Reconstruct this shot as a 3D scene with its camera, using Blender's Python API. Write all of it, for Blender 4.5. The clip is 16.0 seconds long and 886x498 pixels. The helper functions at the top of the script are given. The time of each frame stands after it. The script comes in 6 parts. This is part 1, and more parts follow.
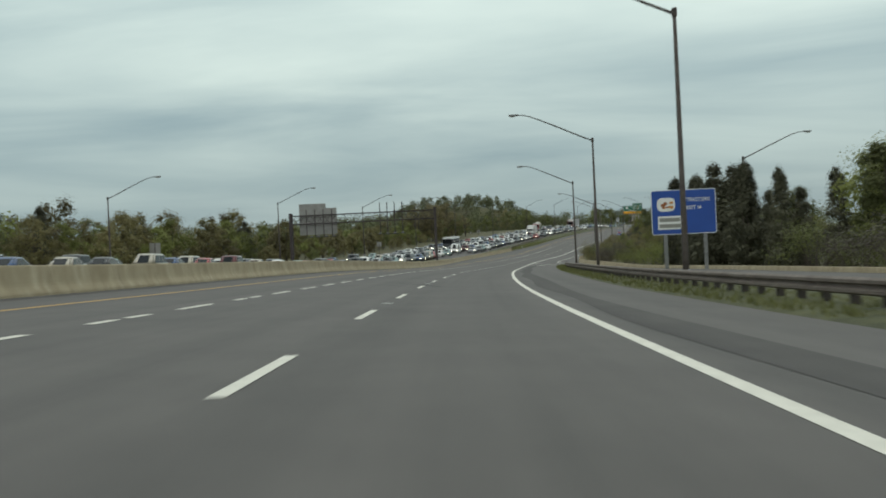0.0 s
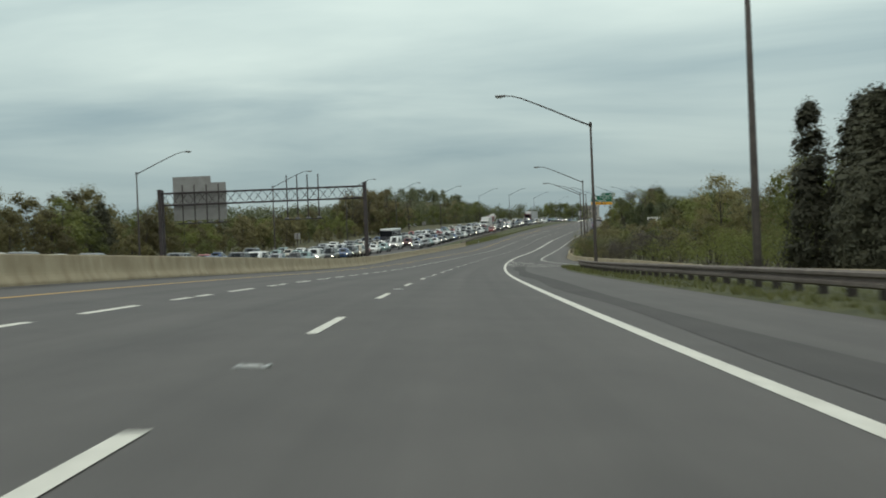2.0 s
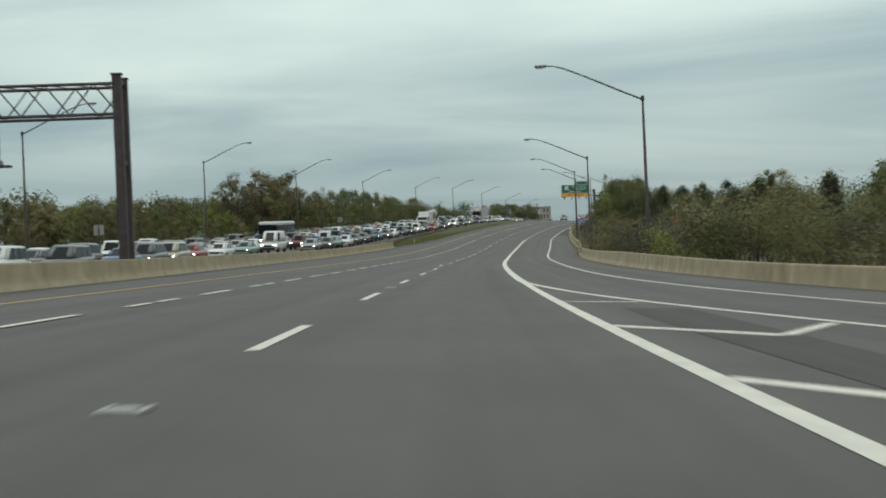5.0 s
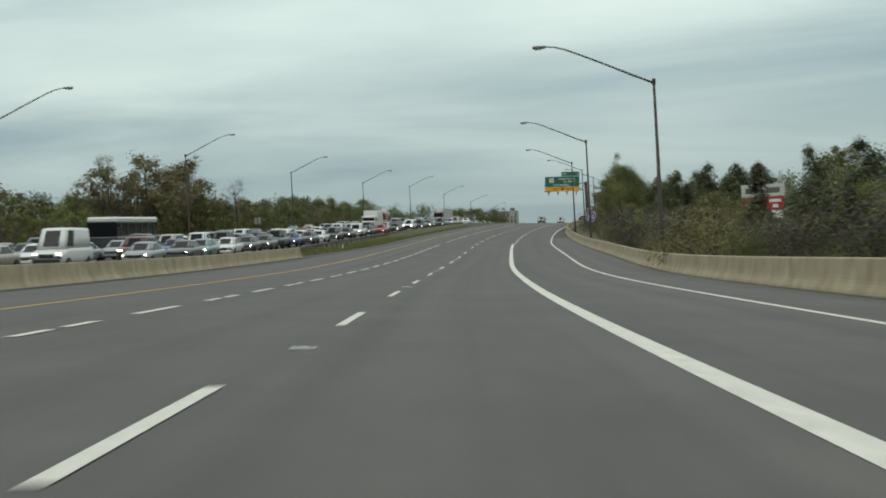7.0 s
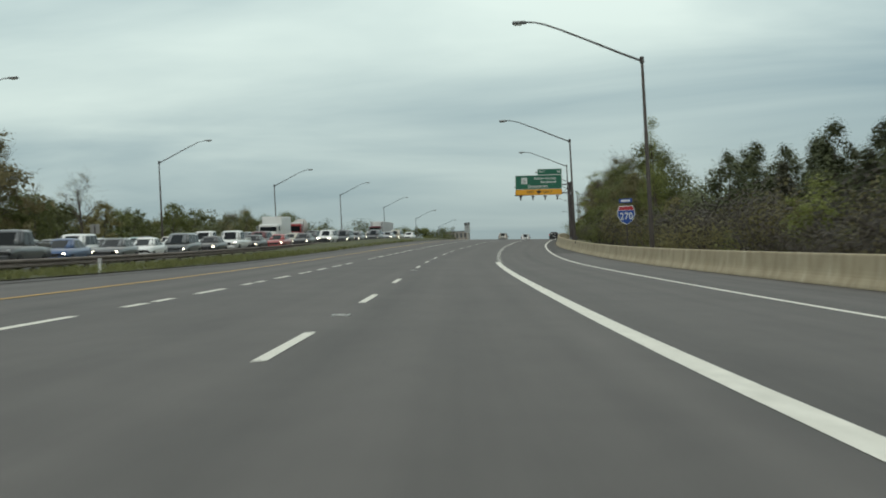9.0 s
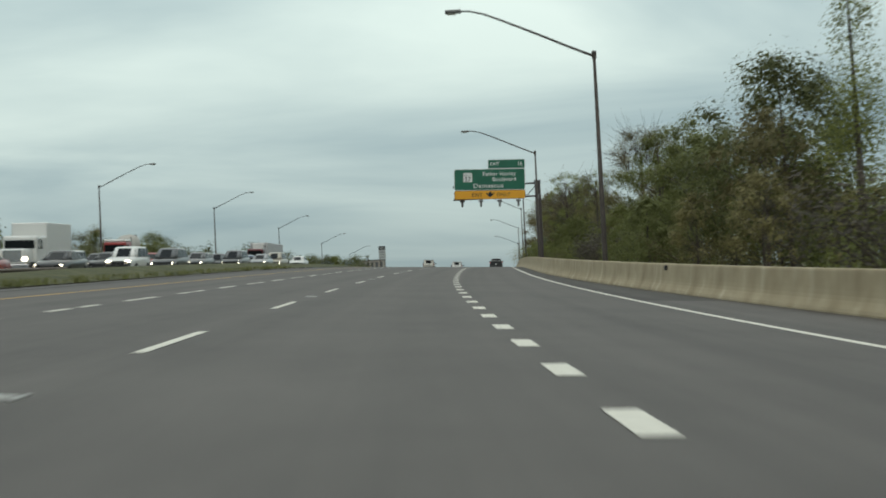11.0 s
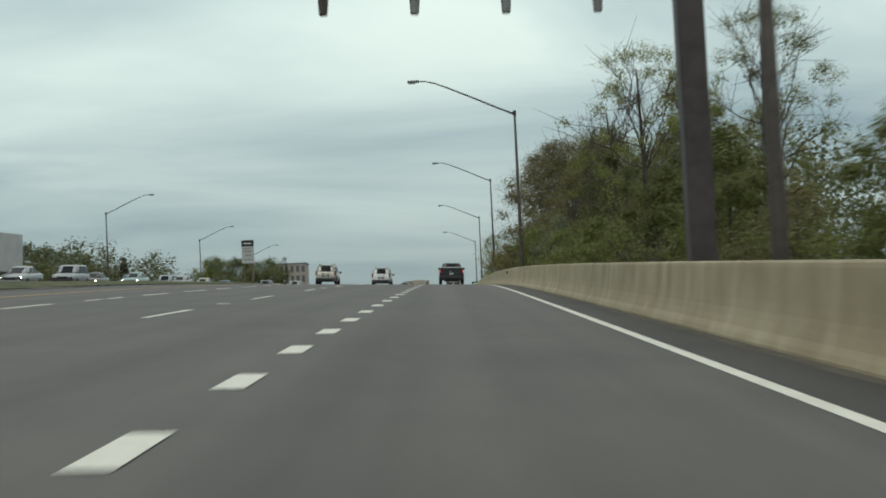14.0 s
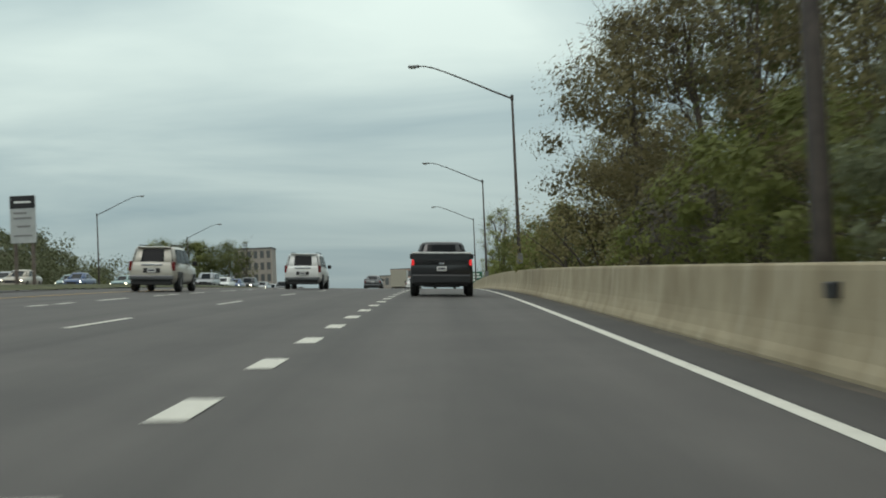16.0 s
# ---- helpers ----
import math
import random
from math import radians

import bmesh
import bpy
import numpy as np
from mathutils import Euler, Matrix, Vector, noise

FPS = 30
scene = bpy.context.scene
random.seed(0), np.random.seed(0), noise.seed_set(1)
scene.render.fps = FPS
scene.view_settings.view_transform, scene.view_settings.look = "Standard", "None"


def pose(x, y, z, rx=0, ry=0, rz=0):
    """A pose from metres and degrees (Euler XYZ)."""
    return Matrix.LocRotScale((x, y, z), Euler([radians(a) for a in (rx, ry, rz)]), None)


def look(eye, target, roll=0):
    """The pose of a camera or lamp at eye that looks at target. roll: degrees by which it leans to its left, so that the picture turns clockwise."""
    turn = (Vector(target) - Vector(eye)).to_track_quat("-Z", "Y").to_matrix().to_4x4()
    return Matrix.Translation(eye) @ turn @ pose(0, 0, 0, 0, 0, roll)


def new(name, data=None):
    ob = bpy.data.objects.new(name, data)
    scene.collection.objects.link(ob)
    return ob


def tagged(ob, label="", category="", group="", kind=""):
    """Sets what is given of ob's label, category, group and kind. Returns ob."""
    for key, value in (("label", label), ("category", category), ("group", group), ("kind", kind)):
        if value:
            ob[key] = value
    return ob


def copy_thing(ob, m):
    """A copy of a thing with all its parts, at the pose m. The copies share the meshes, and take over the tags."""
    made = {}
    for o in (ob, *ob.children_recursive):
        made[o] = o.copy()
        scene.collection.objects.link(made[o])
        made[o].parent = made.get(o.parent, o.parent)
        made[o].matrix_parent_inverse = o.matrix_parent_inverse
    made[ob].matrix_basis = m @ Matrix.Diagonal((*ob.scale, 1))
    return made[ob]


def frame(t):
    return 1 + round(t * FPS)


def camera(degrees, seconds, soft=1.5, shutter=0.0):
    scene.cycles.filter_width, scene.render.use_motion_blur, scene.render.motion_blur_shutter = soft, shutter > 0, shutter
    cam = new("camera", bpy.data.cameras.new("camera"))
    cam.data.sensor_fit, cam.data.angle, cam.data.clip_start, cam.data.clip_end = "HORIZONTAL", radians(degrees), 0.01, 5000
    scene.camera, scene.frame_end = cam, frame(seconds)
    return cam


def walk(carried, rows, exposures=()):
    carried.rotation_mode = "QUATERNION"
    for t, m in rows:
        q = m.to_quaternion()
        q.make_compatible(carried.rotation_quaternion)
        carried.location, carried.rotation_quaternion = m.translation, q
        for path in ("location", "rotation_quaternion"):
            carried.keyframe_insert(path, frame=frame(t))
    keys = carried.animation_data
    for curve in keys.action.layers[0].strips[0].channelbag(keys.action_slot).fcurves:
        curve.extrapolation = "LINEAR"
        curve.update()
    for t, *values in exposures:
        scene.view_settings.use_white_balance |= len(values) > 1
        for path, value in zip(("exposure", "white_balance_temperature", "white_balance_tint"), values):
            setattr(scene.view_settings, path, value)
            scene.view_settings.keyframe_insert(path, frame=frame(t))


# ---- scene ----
# ---- camera ----
# seconds, x, y, z, yaw to the left, pitch up, roll
PATH = [
    (0, 0.00, -0.00, 1.000, -0.00, 0.11, -2.66),
    (0.5, 0.17, 16.61, 0.846, -0.47, 0.04, -3.34),
    (1, 0.42, 33.22, 0.698, -1.02, 0.02, -3.46),
    (1.5, 0.82, 49.84, 0.558, -1.57, 0.11, -3.31),
    (2, 1.42, 66.44, 0.420, -2.45, -0.11, -2.34),
    (2.5, 2.27, 83.02, 0.290, -3.11, -0.06, -2.46),
    (3, 3.29, 99.57, 0.162, -3.56, -0.05, -2.61),
    (3.5, 4.42, 116.11, 0.003, -3.92, -0.00, -2.80),
    (4, 5.70, 132.63, -0.191, -4.29, -0.00, -2.66),
    (4.5, 7.09, 149.16, -0.343, -4.77, -0.02, -2.41),
    (4.7, 7.67, 155.78, -0.397, -4.96, 0.07, -2.40),
    (5.4, 9.85, 178.91, -0.479, -5.58, 0.14, -2.63),
    (6.1, 12.33, 202.02, -0.450, -6.19, 0.21, -2.87),
    (6.8, 15.13, 225.09, -0.408, -6.81, 0.28, -3.11),
    (7, 15.92, 231.67, -0.405, -6.99, 0.47, -3.08),
    (7.5, 18.08, 248.12, -0.391, -7.49, 0.44, -2.72),
    (8, 20.37, 264.57, -0.347, -8.08, 0.82, -2.63),
    (8.5, 22.86, 281.00, -0.229, -8.72, 1.12, -2.72),
    (9, 25.51, 297.41, -0.036, -9.44, 1.40, -2.98),
    (9.2, 26.59, 303.97, 0.058, -9.67, 1.58, -2.97),
    (9.9, 30.61, 326.89, 0.537, -11.01, 1.94, -2.92),
    (10.6, 35.14, 349.70, 1.209, -12.35, 2.29, -2.86),
    (11.3, 40.32, 372.37, 2.004, -13.68, 2.65, -2.81),
    (11.5, 41.92, 378.81, 2.243, -13.95, 2.60, -2.80),
    (12, 46.02, 394.90, 2.844, -14.58, 2.51, -3.17),
    (12.5, 50.30, 410.92, 3.452, -15.17, 2.53, -3.31),
    (13, 54.74, 426.90, 4.082, -15.40, 2.62, -3.22),
    (13.5, 59.21, 442.86, 4.724, -15.42, 2.51, -3.31),
    (14, 63.70, 458.83, 5.327, -15.60, 2.57, -2.77),
    (14.5, 68.23, 474.79, 5.900, -15.76, 2.38, -2.40),
    (15, 72.81, 490.72, 6.417, -15.83, 2.27, -2.22),
    (15.5, 77.37, 506.65, 6.886, -15.92, 2.01, -2.53),
    (16, 81.91, 522.58, 7.320, -15.98, 1.94, -2.57),
]


def aim(x, y, z, yaw, pitch, roll):
    a, p = radians(yaw), radians(pitch)
    return look((x, y, z), (x - 10 * math.sin(a) * math.cos(p), y + 10 * math.cos(a) * math.cos(p), z + 10 * math.sin(p)), roll)


cam = camera(37.66, 16.0, soft=1.85, shutter=0.3)
walk(cam, [(t, aim(*row)) for t, *row in PATH])

# ---- sky and light ----
SUN_TURN, SUN_HIGH = radians(40), radians(50)
world = bpy.data.worlds.new("overcast_sky")
scene.world = world
world.use_nodes = True
wn, wl = world.node_tree.nodes, world.node_tree.links
wn.clear()


def wnode(kind, **sets):
    n = wn.new(kind)
    for key, value in sets.items():
        n.inputs[key.replace("_", " ")].default_value = value
    return n


def wmath(op, a, b=None):
    n = wn.new("ShaderNodeMath")
    n.operation = op
    for k, v in ((0, a), (1, b)):
        if v is None:
            continue
        if isinstance(v, (int, float)):
            n.inputs[k].default_value = v
        else:
            wl.new(v, n.inputs[k])
    return n.outputs[0]


wcoord = wn.new("ShaderNodeTexCoord")
wsep = wn.new("ShaderNodeSeparateXYZ")
wl.new(wcoord.outputs["Generated"], wsep.inputs[0])
up = wmath("MAXIMUM", wsep.outputs["Z"], 0.0)
lift = wmath("ADD", up, 0.10)
wcomb = wn.new("ShaderNodeCombineXYZ")
wl.new(wmath("DIVIDE", wsep.outputs["X"], lift), wcomb.inputs["X"])
wl.new(wmath("DIVIDE", wsep.outputs["Y"], lift), wcomb.inputs["Y"])
wmap = wn.new("ShaderNodeMapping")
wmap.inputs["Rotation"].default_value = (0, 0, radians(14))
wmap.inputs["Scale"].default_value = (0.36, 0.54, 1)
wmap.inputs["Location"].default_value = (1.7, 0.4, 0)
wl.new(wcomb.outputs[0], wmap.inputs["Vector"])
cloud = wnode("ShaderNodeTexNoise", Scale=1.35, Detail=6.0, Roughness=0.5, Distortion=0.5)
broad = wnode("ShaderNodeTexNoise", Scale=0.42, Detail=2.0)
wl.new(wmap.outputs[0], broad.inputs["Vector"])
wl.new(wmap.outputs[0], cloud.inputs["Vector"])
ramp = wn.new("ShaderNodeValToRGB")
ramp.color_ramp.elements[0].position, ramp.color_ramp.elements[1].position = 0.36, 0.68
ramp.color_ramp.elements[0].color = (0.246, 0.366, 0.405, 1)
ramp.color_ramp.elements[1].color = (0.82, 0.955, 0.87, 1)
# the cloud is thinner, and so brighter, low in the direction of the crest
glade = wn.new("ShaderNodeVectorMath")
glade.operation = "DOT_PRODUCT"
glade.inputs[1].default_value = Vector((math.sin(radians(17.5)), math.cos(radians(17.5)), 0.23)).normalized()
wl.new(wcoord.outputs["Generated"], glade.inputs[0])
thin = wmath("MULTIPLY", wmath("POWER", wmath("MAXIMUM", glade.outputs["Value"], 0.0), 70.0), 0.15)
cover = wmath("ADD", wmath("MULTIPLY", cloud.outputs[0], 0.7), wmath("MULTIPLY", broad.outputs[0], 0.34))
wl.new(wmath("ADD", cover, wmath("SUBTRACT", thin, 0.02)), ramp.inputs[0])
haze = wn.new("ShaderNodeMix")
haze.data_type = "RGBA"
wl.new(wmath("POWER", wmath("SUBTRACT", 1.0, up), 9.0), haze.inputs[0])
wl.new(ramp.outputs[0], haze.inputs[6])
haze.inputs[7].default_value = (0.292, 0.388, 0.410, 1)
nishita = wn.new("ShaderNodeTexSky")
nishita.sky_type, nishita.sun_disc = "NISHITA", False
nishita.sun_elevation, nishita.sun_rotation = SUN_HIGH, SUN_TURN
skylight = wnode("ShaderNodeBackground", Strength=0.10)
wl.new(nishita.outputs[0], skylight.inputs[0])
# added warm tint on the unseen upper sky, so the asphalt looks neutral
upper_tint = wn.new("ShaderNodeMix")
upper_tint.data_type, upper_tint.blend_type = "RGBA", "MULTIPLY"
high_up = wn.new("ShaderNodeMapRange")
high_up.interpolation_type = "SMOOTHSTEP"
high_up.inputs["From Min"].default_value, high_up.inputs["From Max"].default_value = 0.24, 0.5
wl.new(up, high_up.inputs["Value"])
wl.new(high_up.outputs[0], upper_tint.inputs[0])
wl.new(haze.outputs[2], upper_tint.inputs[6])
upper_tint.inputs[7].default_value = (1.16, 0.985, 0.94, 1)
clouds = wn.new("ShaderNodeBackground")
wl.new(upper_tint.outputs[2], clouds.inputs[0])
# an overcast sky is about three times as bright overhead as low down
wl.new(wmath("ADD", 0.94, wmath("MULTIPLY", wmath("POWER", up, 1.5), 1.25)), clouds.inputs[1])
wmix = wn.new("ShaderNodeMixShader")
wmix.inputs[0].default_value = 0.93
wout = wn.new("ShaderNodeOutputWorld")
wl.new(skylight.outputs[0], wmix.inputs[1])
wl.new(clouds.outputs[0], wmix.inputs[2])
wl.new(wmix.outputs[0], wout.inputs[0])

sun_data = bpy.data.lights.new("sun", "SUN")
sun_data.energy, sun_data.angle, sun_data.color = 0.5, radians(25), (1.0, 0.96, 0.9)
sun = new("sun", sun_data)
sun.matrix_world = look((-math.sin(SUN_TURN) * 100, -math.cos(SUN_TURN) * 100, 140), (0, 0, 0))


# ---- materials ----
def material(name, low, high, scale=4.0, rough=0.8, bump=0.2, metal=0.0, grain=60.0, stretch=(1, 1, 1), bump_size=0.01, spread=0.5):
    """Two colours mixed by a coarse and a fine noise, with fine relief."""
    m = bpy.data.materials.new(name)
    m.use_nodes = True
    n, l = m.node_tree.nodes, m.node_tree.links
    b = n["Principled BSDF"]
    b.inputs["Roughness"].default_value, b.inputs["Metallic"].default_value = rough, metal
    co, mp = n.new("ShaderNodeTexCoord"), n.new("ShaderNodeMapping")
    mp.inputs["Scale"].default_value = stretch
    l.new(co.outputs["Object"], mp.inputs[0])
    coarse, fine = n.new("ShaderNodeTexNoise"), n.new("ShaderNodeTexNoise")
    coarse.inputs["Scale"].default_value, coarse.inputs["Detail"].default_value = scale, 6
    fine.inputs["Scale"].default_value, fine.inputs["Detail"].default_value = grain, 3
    for t in (coarse, fine):
        l.new(mp.outputs[0], t.inputs["Vector"])
    add = n.new("ShaderNodeMath")
    add.operation = "MULTIPLY_ADD"
    l.new(fine.outputs[0], add.inputs[0])
    add.inputs[1].default_value = 0.45
    l.new(coarse.outputs[0], add.inputs[2])
    rm = n.new("ShaderNodeMapRange")
    rm.inputs["From Min"].default_value, rm.inputs["From Max"].default_value = 0.72 - spread / 2, 0.72 + spread / 2
    l.new(add.outputs[0], rm.inputs["Value"])
    mix = n.new("ShaderNodeMix")
    mix.data_type = "RGBA"
    mix.inputs[6].default_value, mix.inputs[7].default_value = (*low, 1), (*high, 1)
    l.new(rm.outputs[0], mix.inputs[0])
    l.new(mix.outputs[2], b.inputs["Base Color"])
    if bump:
        bp = n.new("ShaderNodeBump")
        bp.inputs["Strength"].default_value, bp.inputs["Distance"].default_value = bump, bump_size
        l.new(add.outputs[0], bp.inputs["Height"])
        l.new(bp.outputs[0], b.inputs["Normal"])
    return m


def plain(name, colour, rough=0.5, metal=0.0, glow=0.0):
    m = bpy.data.materials.new(name)
    m.use_nodes = True
    b = m.node_tree.nodes["Principled BSDF"]
    b.inputs["Base Color"].default_value = (*colour, 1)
    b.inputs["Roughness"].default_value, b.inputs["Metallic"].default_value = rough, metal
    if glow:
        b.inputs["Emission Color"].default_value, b.inputs["Emission Strength"].default_value = (*colour, 1), glow
    return m


def streaked(m, share=0.5, scale=(0.6, 0.6, 0.12), dark=(0.45, 0.43, 0.4)):
    """Adds dirt streaks to a material, drawn out along one axis."""
    n, l = m.node_tree.nodes, m.node_tree.links
    b = n["Principled BSDF"]
    old = b.inputs["Base Color"].links[0].from_socket
    co, mp, no = n.new("ShaderNodeTexCoord"), n.new("ShaderNodeMapping"), n.new("ShaderNodeTexNoise")
    mp.inputs["Scale"].default_value = scale
    l.new(co.outputs["Object"], mp.inputs[0])
    l.new(mp.outputs[0], no.inputs["Vector"])
    no.inputs["Scale"].default_value, no.inputs["Detail"].default_value = 1.0, 5
    rm = n.new("ShaderNodeMapRange")
    rm.inputs["From Min"].default_value, rm.inputs["From Max"].default_value = 0.48, 0.72
    rm.inputs["To Max"].default_value = share
    l.new(no.outputs[0], rm.inputs["Value"])
    mix = n.new("ShaderNodeMix")
    mix.data_type, mix.blend_type = "RGBA", "MULTIPLY"
    l.new(rm.outputs[0], mix.inputs[0])
    l.new(old, mix.inputs[6])
    mix.inputs[7].default_value = (*dark, 1)
    l.new(mix.outputs[2], b.inputs["Base Color"])
    return m


def rinsed(m, share=0.6, scale=(2.6, 2.6, 0.22), pale=(0.58, 0.51, 0.38)):
    """Adds pale lime runs to a material, drawn out downwards."""
    n, l = m.node_tree.nodes, m.node_tree.links
    b = n["Principled BSDF"]
    old = b.inputs["Base Color"].links[0].from_socket
    co, mp, no = n.new("ShaderNodeTexCoord"), n.new("ShaderNodeMapping"), n.new("ShaderNodeTexNoise")
    mp.inputs["Scale"].default_value, mp.inputs["Location"].default_value = scale, (7, 3, 1)
    l.new(co.outputs["Object"], mp.inputs[0])
    l.new(mp.outputs[0], no.inputs["Vector"])
    no.inputs["Scale"].default_value, no.inputs["Detail"].default_value, no.inputs["Roughness"].default_value = 1.0, 4, 0.6
    rm = n.new("ShaderNodeMapRange")
    rm.inputs["From Min"].default_value, rm.inputs["From Max"].default_value = 0.56, 0.68
    rm.inputs["To Max"].default_value = share
    l.new(no.outputs[0], rm.inputs["Value"])
    mix = n.new("ShaderNodeMix")
    mix.data_type = "RGBA"
    l.new(rm.outputs[0], mix.inputs[0])
    l.new(old, mix.inputs[6])
    mix.inputs[7].default_value = (*pale, 1)
    l.new(mix.outputs[2], b.inputs["Base Color"])
    return m


def laid(m):
    """Wear of a road along its lanes: long streaks, wheel tracks and an oil line in each lane, in road coordinates."""
    n, l = m.node_tree.nodes, m.node_tree.links
    b = n["Principled BSDF"]
    old = b.inputs["Base Color"].links[0].from_socket
    uv = n.new("ShaderNodeUVMap")
    uv.uv_map = "road"

    def noise_of(scale, detail=4.0):
        mp, no = n.new("ShaderNodeMapping"), n.new("ShaderNodeTexNoise")
        mp.inputs["Scale"].default_value = scale
        l.new(uv.outputs[0], mp.inputs[0])
        l.new(mp.outputs[0], no.inputs["Vector"])
        no.inputs["Scale"].default_value, no.inputs["Detail"].default_value = 1.0, detail
        return no.outputs[0]

    def calc(op, *args):
        c = n.new("ShaderNodeMath")
        c.operation = op
        for k, a in enumerate(args):
            if isinstance(a, (int, float)):
                c.inputs[k].default_value = a
            else:
                l.new(a, c.inputs[k])
        return c.outputs[0]

    sep = n.new("ShaderNodeSeparateXYZ")
    l.new(uv.outputs[0], sep.inputs[0])
    # two wheel tracks to a lane 3.65 m wide
    track = calc("COSINE", calc("MULTIPLY", calc("ADD", sep.outputs[0], calc("MULTIPLY", noise_of((0.05, 0.01, 1), 1.0), 0.8)), math.tau / 1.83))
    long_streak = noise_of((1.5, 0.012, 1))
    blotch = noise_of((0.6, 0.22, 1), 6.0)
    crack = noise_of((3.0, 0.9, 1), 8.0)
    value = calc("ADD", calc("MULTIPLY", track, 0.07), calc("MULTIPLY", calc("SUBTRACT", long_streak, 0.5), 0.9))
    value = calc("ADD", value, calc("MULTIPLY", calc("SUBTRACT", blotch, 0.5), 0.45))
    value = calc("ADD", value, calc("MULTIPLY", calc("SUBTRACT", crack, 0.5), 0.3))
    mix = n.new("ShaderNodeMix")
    mix.data_type, mix.blend_type = "RGBA", "MULTIPLY"
    mix.inputs[0].default_value = 1.0
    grey = n.new("ShaderNodeCombineColor")
    for k in range(3):
        l.new(calc("ADD", 1.0, value), grey.inputs[k])
    l.new(old, mix.inputs[6])
    l.new(grey.outputs[0], mix.inputs[7])
    l.new(mix.outputs[2], b.inputs["Base Color"])
    return m


def foliage(name, low, high, trans=0.4):
    m = bpy.data.materials.new(name)
    m.use_nodes = True
    n, l = m.node_tree.nodes, m.node_tree.links
    b = n["Principled BSDF"]
    b.inputs["Roughness"].default_value = 0.75
    geo, mix = n.new("ShaderNodeNewGeometry"), n.new("ShaderNodeMix")
    info = n.new("ShaderNodeObjectInfo")
    mix.data_type = "RGBA"
    soft_low = [1.27 * (0.7 * a + 0.3 * b) for a, b in zip(low, high)]
    soft_high = [1.27 * (0.3 * a + 0.7 * b) for a, b in zip(low, high)]
    mix.inputs[6].default_value, mix.inputs[7].default_value = (*soft_low, 1), (*soft_high, 1)
    l.new(geo.outputs["Random Per Island"], mix.inputs[0])
    hue = n.new("ShaderNodeHueSaturation")
    mr = n.new("ShaderNodeMapRange")
    mr.inputs["To Min"].default_value, mr.inputs["To Max"].default_value = 0.7, 1.3
    l.new(info.outputs["Random"], mr.inputs["Value"])
    l.new(mr.outputs[0], hue.inputs["Value"])
    l.new(mix.outputs[2], hue.inputs["Color"])
    l.new(hue.outputs[0], b.inputs["Base Color"])
    tr, ms = n.new("ShaderNodeBsdfTranslucent"), n.new("ShaderNodeMixShader")
    l.new(hue.outputs[0], tr.inputs[0])
    ms.inputs[0].default_value = trans
    out = n["Material Output"]
    l.new(b.outputs[0], ms.inputs[1])
    l.new(tr.outputs[0], ms.inputs[2])
    l.new(ms.outputs[0], out.inputs[0])
    return m


ASPHALT = laid(material("worn_asphalt", (0.057, 0.051, 0.047), (0.089, 0.081, 0.074), 0.35, 0.72, 0.5, grain=70, bump_size=0.006, spread=0.8))
TAR = laid(material("tarred_shoulder_asphalt", (0.040, 0.036, 0.034), (0.066, 0.060, 0.056), 0.7, 0.85, 0.5, grain=80, bump_size=0.006, spread=0.7))
PAINT = material("worn_white_road_paint", (0.50, 0.485, 0.42), (0.80, 0.775, 0.69), 6, 0.7, 0.2, grain=120, spread=0.6)
YELLOW = material("worn_yellow_road_paint", (0.42, 0.25, 0.06), (0.62, 0.38, 0.10), 5, 0.7, 0.2, grain=120)
CONCRETE = rinsed(streaked(material("weathered_concrete", (0.275, 0.226, 0.142), (0.445, 0.375, 0.25), 1.1, 0.9, 0.4, grain=40, spread=0.7), 0.55, (1.3, 1.3, 0.9), (0.60, 0.55, 0.47)), 0.42)
DIRT = material("road_grit", (0.052, 0.044, 0.035), (0.125, 0.105, 0.082), 2, 0.95, 0.6, grain=60, bump_size=0.01)
GRASS = material("verge_grass", (0.030, 0.036, 0.013), (0.098, 0.098, 0.036), 0.9, 0.95, 0.8, grain=25, bump_size=0.05)
EARTH = material("rough_ground", (0.05, 0.055, 0.02), (0.115, 0.10, 0.05), 0.25, 0.95, 0.6, grain=8, bump_size=0.08)
STEEL = material("galvanised_steel", (0.16, 0.16, 0.16), (0.27, 0.27, 0.27), 5, 0.55, 0.05, 0.7)
RUST = streaked(material("weathering_steel", (0.10, 0.078, 0.065), (0.19, 0.158, 0.135), 3, 0.75, 0.15, 0.2), 0.5, (0.5, 0.5, 2), (0.5, 0.45, 0.42))
POST = material("dark_post_steel", (0.04, 0.033, 0.03), (0.085, 0.07, 0.06), 4, 0.7, 0.1, 0.2)
BARK = material("bark", (0.045, 0.036, 0.028), (0.11, 0.09, 0.075), 3, 0.9, 0.5, grain=20, stretch=(1, 1, 0.3), bump_size=0.02)


